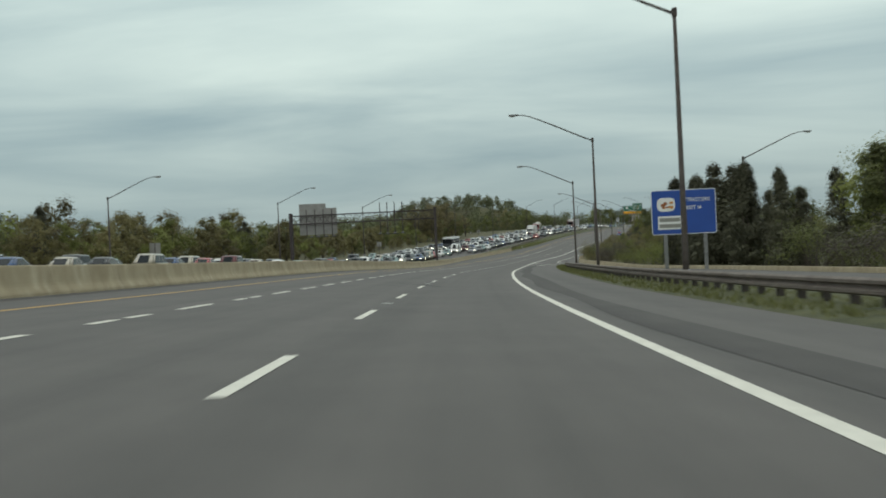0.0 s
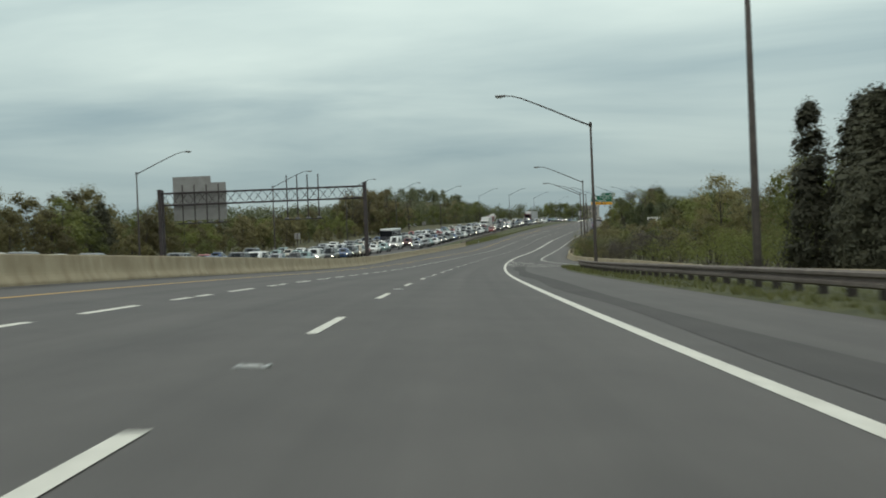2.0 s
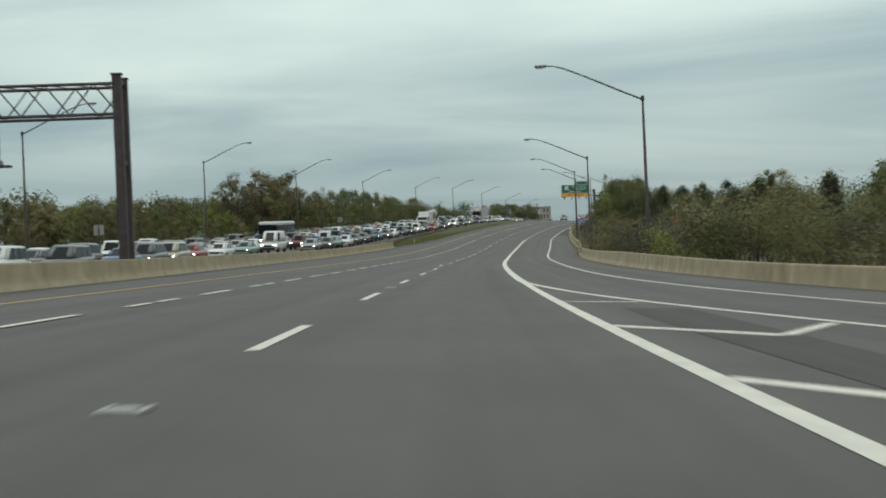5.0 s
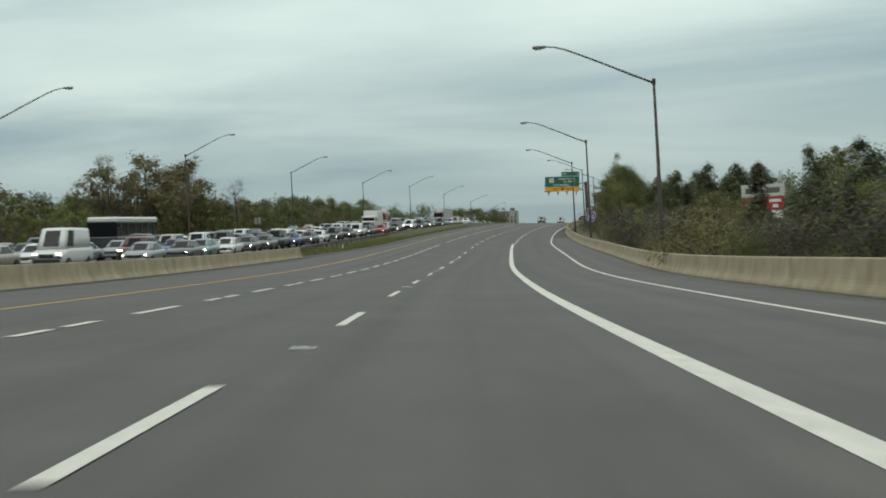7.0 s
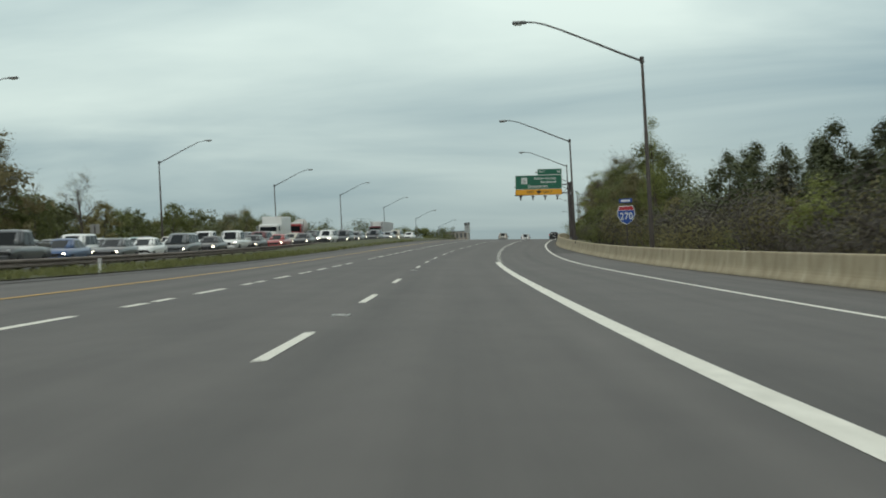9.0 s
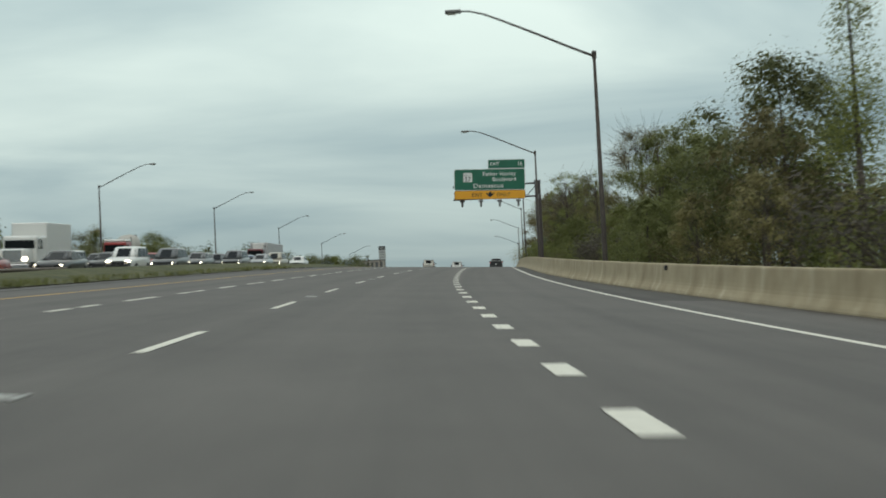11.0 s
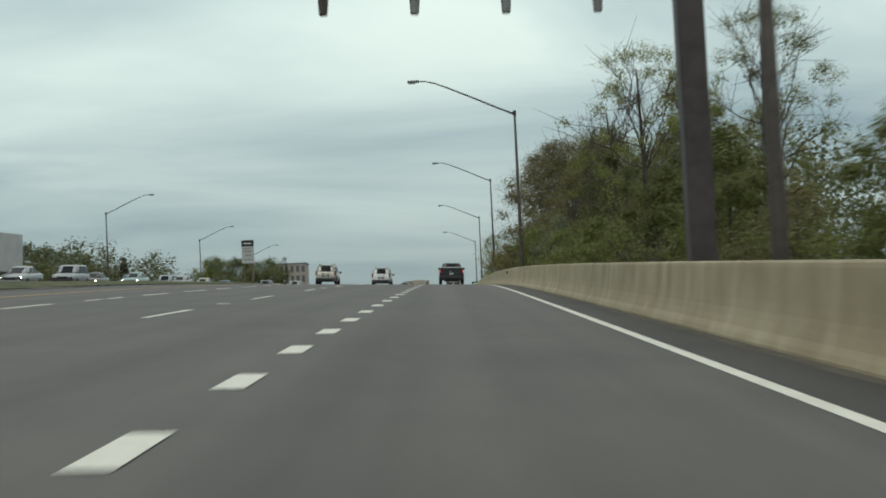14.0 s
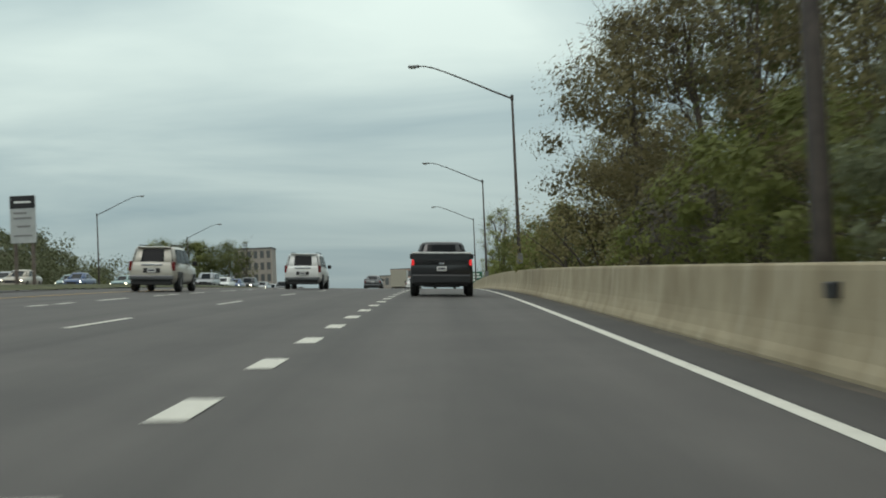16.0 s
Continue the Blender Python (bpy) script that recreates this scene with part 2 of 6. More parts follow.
# ---- the line of the road ----
def spline(xs, ys):
    """A natural cubic through the knots, straight beyond its ends."""
    xs, ys = np.array(xs, float), np.array(ys, float)
    n, h = len(xs), np.diff(np.array(xs, float))
    a, r = np.eye(n), np.zeros(n)
    for i in range(1, n - 1):
        a[i, i - 1 : i + 2] = h[i - 1], 2 * (h[i - 1] + h[i]), h[i]
        r[i] = 6 * ((ys[i + 1] - ys[i]) / h[i] - (ys[i] - ys[i - 1]) / h[i - 1])
    m = np.linalg.solve(a, r)

    def value(x):
        i = int(min(max(np.searchsorted(xs, x) - 1, 0), n - 2))
        x = float(min(max(x, xs[0]), xs[-1]))
        p, q = (xs[i + 1] - x) / h[i], (x - xs[i]) / h[i]
        return p * ys[i] + q * ys[i + 1] + ((p**3 - p) * m[i] + (q**3 - q) * m[i + 1]) * h[i] ** 2 / 6

    return value


# the dashed line beside the right lane: across and height along y
LINE_X = spline([-300, -100, 0, 50, 100, 149, 225, 298, 322, 373, 412, 460, 524, 700, 1000, 1500, 2600],
                [-1.9, -1.8, -1.64, -0.76, 1.59, 5.15, 13.53, 23.9, 28.1, 37.4, 46.14, 58.87, 76.7, 127.2, 222, 420, 900])
LINE_Z = spline([-300, -100, 0, 50, 100, 149, 190, 225, 264, 298, 335, 373, 412, 460, 492, 524, 545, 570, 600, 640, 700, 800, 1000, 1500, 2600],
                [2.7, 1.05, 0.17, -0.27, -0.66, -1.14, -1.26, -1.25, -1.16, -0.85, 0.05, 1.25, 2.74, 4.65, 5.75, 6.67, 7.11, 7.53, 7.83, 7.93, 7.6, 6.3, 2.6, -4, -4])
BANK_AT = spline([-300, 0, 100, 170, 230, 290, 410, 500, 600, 2600], [0.047, 0.047, 0.043, 0.039, 0.044, 0.050, 0.052, 0.049, 0.047, 0.047])


LEFT_BANK = spline([-300, 0, 40, 70, 120, 150, 178, 215, 250, 300, 340, 400, 2600], [0, 0, 0.002, 0.009, 0.011, 0, -0.017, -0.014, -0.006, 0.003, 0, 0, 0])


def crossfall(y, u):
    """How far the paving lies above the dashed line at u metres across."""
    return LEFT_BANK(y) * max(-2 - max(u, -10.5), 0) - BANK_AT(y) * min(max(u, -10.5), 17) + 0.036 * max(-10.5 - max(u, -50), 0)


STEP_Y = np.arange(-300, 2600, 1.0)
STEP_X = np.array([LINE_X(v) for v in STEP_Y])
STEP_S = np.concatenate([[0], np.cumsum(np.hypot(np.diff(STEP_X), 1.0))])
STEP_S -= np.interp(0, STEP_Y, STEP_S)


def road(s, u, lift=0.0):
    """The place s metres along the dashed line, u metres to its right and lift above the paving."""
    y = float(np.interp(s, STEP_S, STEP_Y))
    slope = (LINE_X(y + 1) - LINE_X(y - 1)) / 2
    c = 1 / math.hypot(1, slope)
    return Vector((LINE_X(y) + u * c, y - u * slope * c, LINE_Z(y) + crossfall(y, u) + lift))


def road_turn(s):
    """The road's heading: the turn about z from +y."""
    d = road(s + 1, 0) - road(s - 1, 0)
    return math.atan2(-d.x, d.y)


def place(s, u, lift=0.0, turn=0.0, size=1.0):
    """A pose on the paving, its +y along the road."""
    return Matrix.LocRotScale(road(s, u, lift), Euler((0, 0, road_turn(s) + radians(turn))), (size,) * 3)


# right edge of the carriageway: where the ramp's barrier stands
RAMP_WALL = spline([60, 100, 140, 160, 180, 195, 220, 250, 280, 310, 330, 350, 375, 400, 428, 456, 492, 541, 700, 1500],
                   [23, 20.2, 17.0, 14.8, 12.2, 10.6, 9.7, 9.9, 10.25, 10.75, 11.0, 10.9, 10.5, 9.8, 8.7, 8.3, 8.3, 8.45, 8.5, 8.5])
RAMP_LINE = spline([60, 100, 140, 160, 181, 191, 205, 225, 257, 287, 317, 340, 370, 394, 424, 453, 540, 700, 1500],
                   [21.1, 18.2, 14.9, 12.55, 9.65, 8.15, 6.95, 6.7, 7.2, 7.4, 7.65, 7.8, 7.78, 7.83, 7.62, 7.42, 7.62, 7.6, 7.6])
RAMP_LEFT = spline([60, 100, 130, 150, 165, 176, 183, 192, 203], [19.4, 16.8, 14.4, 12.4, 10.1, 7.75, 6.15, 4.4, 3.4])
EDGE = spline([-300, 0, 30, 95, 155, 180, 246, 262, 280, 305, 368, 400], [3.7, 3.7, 3.75, 3.75, 3.7, 3.5, 3.48, 3.6, 3.74, 3.68, 3.75, 3.75])
FAR_EDGE = spline([-300, 0, 157, 221, 300, 342, 401, 459, 516, 560, 588, 641, 708, 1500], [-22, -20, -17.5, -16.2, -16.7, -17.0, -16.8, -15.7, -15.6, -15.6, -16, -16.3, -16.8, -20])


def far_drop(s):
    """How far the oncoming carriageway lies below the plane of this one."""
    p, q = min(max((s - 110) / 90, 0), 1), min(max((s - 215) / 90, 0), 1)
    return 0.3 + 0.27 * p * p * (3 - 2 * p) - 0.49 * q * q * (3 - 2 * q)


# ---- mesh helpers ----
def mesh_of(name, verts, faces, mat, smooth=False):
    me = bpy.data.meshes.new(name)
    me.from_pydata([tuple(v) for v in verts], [], faces)
    me.materials.append(mat)
    if smooth:
        for p in me.polygons:
            p.use_smooth = True
    me.update()
    return me


def from_bm(name, bm, mat, smooth=False):
    me = bpy.data.meshes.new(name)
    bmesh.ops.recalc_face_normals(bm, faces=bm.faces)
    bm.to_mesh(me)
    bm.free()
    me.materials.append(mat)
    if smooth:
        for p in me.polygons:
            p.use_smooth = True
    return me


def part(name, bm, mat, parent, label="", smooth=False):
    """One mesh object under a thing or a part; takes a bmesh or finished mesh data."""
    me = bm if isinstance(bm, bpy.types.Mesh) else from_bm(name, bm, mat, smooth)
    ob = new(name, me)
    ob.parent = parent
    if label:
        tagged(ob, label)
    return ob


def thing(name, label, category, group="", kind="", at=None):
    ob = new(name)
    ob.empty_display_size = 0.3
    if at is not None:
        ob.matrix_world = at
    return tagged(ob, label, category, group, kind)


def box(bm, x0, x1, y0, y1, z0, z1, bevel=0.0):
    r = bmesh.ops.create_cube(bm, size=1, matrix=Matrix.Translation(((x0 + x1) / 2, (y0 + y1) / 2, (z0 + z1) / 2)) @ Matrix.Diagonal((x1 - x0, y1 - y0, z1 - z0, 1)))
    if bevel:
        edges = list({e for v in r["verts"] for e in v.link_edges})
        bmesh.ops.bevel(bm, geom=edges, offset=bevel, segments=1 if bevel < 0.05 else 2, affect="EDGES", profile=0.5)
    return bm


def boxed(x0, x1, y0, y1, z0, z1, bevel=0.0):
    return box(bmesh.new(), x0, x1, y0, y1, z0, z1, bevel)


def tube(bm, points, radii, sides=8, cap=True):
    """A round bar through the points, with a radius at each."""
    rings = []
    for i, p in enumerate(points):
        p = Vector(p)
        a, b = Vector(points[max(i - 1, 0)]), Vector(points[min(i + 1, len(points) - 1)])
        d = (b - a).normalized()
        side = d.cross(Vector((0, 0, 1)) if abs(d.z) < 0.9 else Vector((1, 0, 0))).normalized()
        other = d.cross(side)
        r = radii[i] if isinstance(radii, (list, tuple)) else radii
        rings.append([bm.verts.new(p + r * (math.cos(k * math.tau / sides) * side + math.sin(k * math.tau / sides) * other)) for k in range(sides)])
    for a, b in zip(rings, rings[1:]):
        for k in range(sides):
            bm.faces.new((a[k], a[(k + 1) % sides], b[(k + 1) % sides], b[k]))
    if cap:
        bm.faces.new(rings[0][::-1])
        bm.faces.new(rings[-1])
    return bm


def sheet(name, s0, s1, edges, mat, step=4.0, lift=0.0, label="", category="", kind="structure", depth=0.0):
    """Paving between curves: edges is a list of functions of s, or numbers, from left to right."""
    n = max(int(round((s1 - s0) / step)), 1)
    fs = [e if callable(e) else (lambda s, e=e: e) for e in edges]
    verts = [road(s0 + (s1 - s0) * i / n, f(s0 + (s1 - s0) * i / n), lift(s0 + (s1 - s0) * i / n) if callable(lift) else lift) for i in range(n + 1) for f in fs]
    w = len(fs)
    faces = [(i * w + j, i * w + j + 1, (i + 1) * w + j + 1, (i + 1) * w + j) for i in range(n) for j in range(w - 1)]
    me = mesh_of(name, verts, faces, mat)
    flat = me.uv_layers.new(name="road")
    for loop in me.loops:
        i, j = divmod(loop.vertex_index, w)
        s = s0 + (s1 - s0) * i / n
        flat.data[loop.index].uv = (fs[j](s), s)
    return tagged(new(name, me), label, category, kind=kind)


def sweep(name, s0, s1, section, offset, mat, step=3.0, closed=True, parent=None):
    """A section of (across, height) points drawn along the road at offset(s), with closed ends."""
    n = max(int(round((s1 - s0) / step)), 1)
    verts, w = [], len(section)
    for i in range(n + 1):
        s = s0 + (s1 - s0) * i / n
        o = offset(s) if callable(offset) else offset
        base = road(s, o)
        side = (road(s, o + 1) - base)
        side.z = 0
        verts += [base + side * a + Vector((0, 0, h)) for a, h in section]
    faces = [(i * w + j, i * w + (j + 1) % w, (i + 1) * w + (j + 1) % w, (i + 1) * w + j) for i in range(n) for j in range(w if closed else w - 1)]
    if closed:
        faces += [tuple(range(w))[::-1], tuple(n * w + j for j in range(w))]
    ob = new(name, mesh_of(name, verts, faces, mat))
    ob.parent = parent
    return ob


# ---- ground and paving ----
def ground_sheet():
    us = [-3500, -1500, -700, -350, -180, -100, -62, -50, -30, -12, 0, 8, 17, 20, 30, 60, 130, 300, 700, 1500, 3500]
    ss = [-2500, -1200, -600, -300, -150, -60, 0] + list(range(20, 760, 20)) + [800, 900, 1000, 1200, 1500, 1900, 2500, 3500, 4800]
    verts, faces, w = [], [], len(us)
    for s in ss:
        for u in us:
            p = road(min(max(s, -290), 2500), 0)
            t = road_turn(min(max(s, -280), 2500))
            side = Vector((math.cos(t), math.sin(t), 0))
            if abs(u) > 60:
                side = Vector((1, 0, 0)).lerp(side, 60 / abs(u))
            q = p + side * u
            if s > 2500 or s < -290:
                q.y += s - min(max(s, -290), 2500)
            far = max(abs(u) - 60, 0)
            z = LINE_Z(min(max(p.y, -290), 2500)) + crossfall(p.y, u)
            z = z * math.exp(-far / 400) - 6 * (1 - math.exp(-far / 500))
            q.z = z - 0.12 - (0.25 if u > 19 else 0)
            if u >= 30:
                q.z -= 0.4
            if u < -13:
                q.z -= far_drop(s)
            verts.append(q)
    for i in range(len(ss) - 1):
        for j in range(w - 1):
            faces.append((i * w + j, i * w + j + 1, (i + 1) * w + j + 1, (i + 1) * w + j))
    ob = new("ground", mesh_of("ground", verts, faces, EARTH, True))
    return tagged(ob, "rough grassy ground beside the motorway", "ground", kind="structure")


ground_sheet()
MEDIAN_WALL = spline([-300, 100, 160, 200, 245, 285, 320, 345, 365, 400, 1500], [-9.9, -9.9, -9.9, -10.3, -11.6, -12.3, -11.8, -10.6, -9.9, -9.9, -9.9])


def right_edge(s):
    return RAMP_WALL(s) if s > 60 else 23.0


sheet("road", -280, 1500, [lambda s: MEDIAN_WALL(s) - 0.2, -5.0, 0, 4.5, 6.8, right_edge], ASPHALT, 4, 0, "grey worn asphalt carriageway of a motorway", "road")
sheet("road_opposite", -280, 1500, [lambda s: FAR_EDGE(s) - 25.5, lambda s: FAR_EDGE(s) - 13, FAR_EDGE], ASPHALT, 6, lambda s: -far_drop(s), "grey asphalt carriageway for the oncoming queue", "road")
def verge():
    """The grass beside the shoulder, which swells towards the guardrail."""
    def left(s):
        return 7.0 + 0.6 * min(max((s - 50) / 80, 0), 1) + max(s - 150, 0) ** 2 / 260

    def right(s):
        return (19.0 if s <= 62 else min(19, RAMP_LEFT(s) - 1.0)) if s < 160 else 9.8 - (s - 160) * 0.2

    verts, ss = [], list(range(-280, -20, 20)) + list(range(-20, 169, 2))
    for s in ss:
        a, b = left(s), max(right(s), left(s) + 0.05)
        swell = 0.12 * min(max((150 - s) / 30, 0), 1)
        for q, h in ((0, 0.0), (0.05, 0.2), (0.11, 0.8), (0.17, 1.0), (0.4, 1.0), (0.9, 0.9), (1, 0.0)):
            verts.append(road(s, a + (b - a) * q, (0.03 if 0 < q < 1 else -0.05) + swell * h))
    faces = [(7 * i + j, 7 * i + j + 1, 7 * i + j + 8, 7 * i + j + 7) for i in range(len(ss) - 1) for j in range(6)]
    tagged(new("verge_grass", mesh_of("verge_grass", verts, faces, GRASS, True)), "short green grass strip beside the shoulder", "grass", kind="structure")


verge()


def median_grass():
    """The grass between the carriageways, which rises to a low bank further on."""
    ss = list(range(292, 760, 4)) + list(range(760, 1500, 20))
    across = [0.0, 0.2, 0.4, 0.6, 0.8, 1.0]
    verts = []
    for s in ss:
        high = 0.46 * min(max((s - 385) / 40, 0), 1) - 0.26 * min(max((s - 470) / 60, 0), 1)
        for q in across:
            u = FAR_EDGE(s) * (1 - q) + (MEDIAN_WALL(s) - 0.15) * q
            verts.append(road(s, u, 0.035 + high * math.sin(math.pi * (0.12 + 0.88 * q)) ** 1.0 * (1 if 0 < q < 1 else 0)))
    w = len(across)
    faces = [(i * w + j, i * w + j + 1, (i + 1) * w + j + 1, (i + 1) * w + j) for i in range(len(ss) - 1) for j in range(w - 1)]
    tagged(new("median_grass", mesh_of("median_grass", verts, faces, GRASS, True)), "green grass strip in the median", "grass", kind="structure")


median_grass()
sheet("tarred_strip", -40, 186, [lambda s: 4.35 + 0.12 * math.sin(s * 0.23), lambda s: 5.15 + 0.15 * math.sin(s * 0.11 + 1)], TAR, 3, 0.004, "dark tarred strip along the right shoulder", "road")
sheet("shoulder", 396, 760, [lambda s: RAMP_LINE(s) + 0.09, lambda s: RAMP_WALL(s) + 0.25], TAR, 3, 0.003, "dark asphalt shoulder between edge line and barrier", "shoulder")
sheet("barrier_debris", 66, 760, [lambda s: RAMP_WALL(s) - 0.05 - 0.08 * abs(math.sin(s * 0.9) * math.sin(s * 0.37)) - 0.02 * math.sin(s * 2.3), lambda s: RAMP_WALL(s) + 0.2], DIRT, 0.5, 0.005, "dark grit and leaf debris along the foot of the barrier", "debris")
sheet("tarred_seam", -40, 700, [lambda s: MEDIAN_WALL(s) + 0.5 + 0.1 * math.sin(s * 0.1), lambda s: MEDIAN_WALL(s) + 1.0], TAR, 3, 0.004, "dark tarred seam along the left shoulder", "road")


def grass_blades(name, label, count, s_range, u_of, lift, tall, seed):
    """Loose grass and weeds: single upright blades in tufts."""
    rng = random.Random(seed)
    verts, faces = [], []
    for _ in range(count):
        s = rng.uniform(*s_range)
        lo, hi = u_of(s)
        u = rng.uniform(lo, hi)
        base = road(s, u, lift)
        size = tall * rng.uniform(0.5, 1.3)
        for _ in range(4):
            a = rng.uniform(0, math.tau)
            foot = base + Vector((rng.gauss(0, 0.07), rng.gauss(0, 0.07), 0))
            side = Vector((math.cos(a), math.sin(a), 0)) * size * 0.16
            n = len(verts)
            verts += [foot - side, foot + side, foot + Vector((rng.gauss(0, 0.35), rng.gauss(0, 0.35), 1)) * size]
            faces.append((n, n + 1, n + 2))
    tagged(new(name, mesh_of(name, verts, faces, BLADES)), label, "grass", kind="stuff")


BLADES = foliage("grass_blades", (0.070, 0.084, 0.025), (0.165, 0.162, 0.060), 0.3)
grass_blades("verge_tufts", "tufts of grass and weeds along the verge", 3000, (20, 166), lambda s: (7.3 + 0.5 * min(max((s - 50) / 80, 0), 1), 10.2), 0.07, 0.16, 51)
grass_blades("median_tufts", "rough grass and weeds in the median", 3000, (326, 470), lambda s: (MEDIAN_WALL(s) - 3.6, MEDIAN_WALL(s) - 0.1), 0.04, 0.22, 52)


# ---- road markings ----
def stripe(name, s0, s1, u, width, mat, parent=None, step=3.0, lift=0.004):
    f = u if callable(u) else (lambda s: u)
    n = max(int(round((s1 - s0) / step)), 1)
    verts, faces = [], []
    for i in range(n + 1):
        s = s0 + (s1 - s0) * i / n
        verts += [road(s, f(s) - width / 2, lift), road(s, f(s) + width / 2, lift)]
    faces = [(2 * i, 2 * i + 1, 2 * i + 3, 2 * i + 2) for i in range(n)]
    ob = new(name, mesh_of(name, verts, faces, mat))
    ob.parent = parent
    return ob


tagged(stripe("yellow_edge_line", -100, 1400, -6.95, 0.15, YELLOW), "worn yellow line along the left shoulder", "road marking", kind="structure")
tagged(stripe("white_edge_line", -100, 203, EDGE, 0.18, PAINT), "solid white line along the right lane", "road marking", kind="structure")
tagged(stripe("merge_line", 203, 368, EDGE, 0.26, PAINT), "broad solid white line between right lane and ramp lane", "road marking", kind="structure")
tagged(stripe("ramp_edge_line", 62, 1400, RAMP_LINE, 0.15, PAINT), "solid white line beside the concrete barrier", "road marking", kind="structure")


def bar_mesh(name, length, width, mat):
    """A painted bar with slightly ragged ends."""
    pts = [(-width / 2, 0), (width / 2, 0.03), (width / 2, length), (-width / 2, length - 0.04)]
    return mesh_of(name, [(x, y, 0) for x, y in pts], [(0, 1, 2, 3)], mat)


def dashes(name, label, starts, offset, length, width):
    owner = thing(name, label, "road marking", kind="structure")
    me = bar_mesh("dash", length, width, PAINT)
    for s in starts:
        u = offset(s) if callable(offset) else offset
        ob = new("dash", me)
        d = road(s + length, u) - road(s, u)
        across = (road(s, u + 1) - road(s, u)).normalized()
        d.normalize()
        up_way = across.cross(d)
        ob.matrix_world = Matrix((across, d, up_way)).transposed().to_4x4()
        ob.matrix_world = Matrix.Translation(road(s, u, 0.007)) @ ob.matrix_world
        ob.parent = owner


dashes("lane_line", "dashed white line between right and middle lane", [8.65 + 12.06 * k for k in range(-3, 28)] + [8.65 + 12.06 * k + 8.0 for k in range(28, 40)] + [499.3 + 12.8 * k for k in range(30)], lambda s: -0.18 * math.exp(-(((s - 238) / 6) ** 2)), 4.0, 0.13)
# carpool line: each second dash is broken by a short gap
CARPOOL = [18.9 + 12.06 * k for k in range(-5, 29)] + [26.9 + 12.06 * k for k in range(29, 40)] + [509.5 + 12.8 * k for k in range(22)]
dashes("carpool_line", "closely dashed white line beside the carpool lane", [v + 6.0 for v in CARPOOL], -3.78, 3.3, 0.16)
dashes("carpool_line_broken", "short white dashes in pairs beside the carpool lane", [v + d for v in CARPOOL for d in (0.0, 2.15)], -3.78, 1.55, 0.16)
EXIT_U = spline([369, 391, 405, 423, 440, 456, 472, 489, 505, 539, 600, 800], [3.9, 3.95, 3.86, 3.7, 3.6, 3.44, 3.39, 3.5, 3.64, 3.8, 3.8, 3.8])
EXIT_DASHES = [405.2 + 3.66 * k - 0.1 * math.sin(math.pi * min(max((3.66 * k - 10) / 48, 0), 1)) for k in range(-10, 23)] + [489.4 + 3.83 * k for k in range(80)]
dashes("exit_line", "short thick white dashes beside the exit lane", EXIT_DASHES, EXIT_U, 1.28, 0.24)


def gore_line(s0, u0, s1, u1, width=0.2):
    n = 8
    verts = []
    a, b = road(s0, u0), road(s1, u1)
    side = (b - a).cross(Vector((0, 0, 1))).normalized() * width / 2
    for i in range(n + 1):
        s, u = s0 + (s1 - s0) * i / n, u0 + (u1 - u0) * i / n
        p = road(s, u, 0.008)
        verts += [p - side, p + side]
    ob = new("gore_line", mesh_of("gore_line", verts, [(2 * i, 2 * i + 1, 2 * i + 3, 2 * i + 2) for i in range(n)], PAINT))
    tagged(ob, "white painted line across the gore area", "road marking", "gore lines", "structure")


tagged(stripe("ramp_left_line", 62, 203, RAMP_LEFT, 0.17, PAINT), "solid white line along the left edge of the ramp", "road marking", kind="structure")
gore_line(174.9, 3.6, 169.8, 6.95)
gore_line(169.9, 7.0, 173.5, 8.15, 0.34)
gore_line(181.2, 3.55, 179.4, 5.1)
gore_line(179.4, 5.1, 181.6, 6.2)
gore_line(188.5, 3.4, 188.4, 4.8)


# ---- concrete barriers ----
HALF_BARRIER = [(0.30, -0.06), (0.295, 0.05), (0.27, 0.11), (0.225, 0.18), (0.185, 0.25), (0.158, 0.33), (0.138, 0.43), (0.118, 0.58), (0.098, 0.76), (0.088, 0.80), (0.068, 0.818)]
BARRIER = [(-a, h) for a, h in HALF_BARRIER] + HALF_BARRIER[::-1]


def barrier(name, label, s0, s1, offset, length=6.0, rise=0.0, low=0.0):
    owner = thing(name, label, "barrier", kind="structure")
    s = s0
    while s < s1 - 0.5:
        e = min(s + length, s1)
        grow = 1 + rise * min(max((s - 390) / 80, 0), 1)
        down = low * (lambda q: q * q * (3 - 2 * q))(min(max((245 - s) / 50, 0), 1)) if low > 0.2 else low * min(max((s - 150) / 60, 0), 1)
        if low > 0.2:
            down += 0.22 * min(max((170 - s) / 30, 0), 1)
        sweep("segment", s, e - 0.008, [(a, (h * grow if h > 0.2 else h) - down) for a, h in BARRIER], offset, CONCRETE, 1.5, parent=owner)
        s = e
    return owner


barrier("barrier_median", "weathered concrete safety barrier beside the left shoulder", -60, 325.5, lambda s: MEDIAN_WALL(s), low=0.1)
barrier("barrier_ramp", "stained tan concrete safety barrier beside the ramp lane", 65, 900, lambda s: RAMP_WALL(s) + 0.42, length=3.05, rise=0.16, low=0.3)


# ---- guardrails ----
WBEAM = [(0.0, 0.44), (-0.08, 0.48), (-0.08, 0.54), (0.0, 0.58), (0.0, 0.62), (-0.08, 0.66), (-0.08, 0.72), (0.0, 0.76), (0.012, 0.76), (0.012, 0.44)]


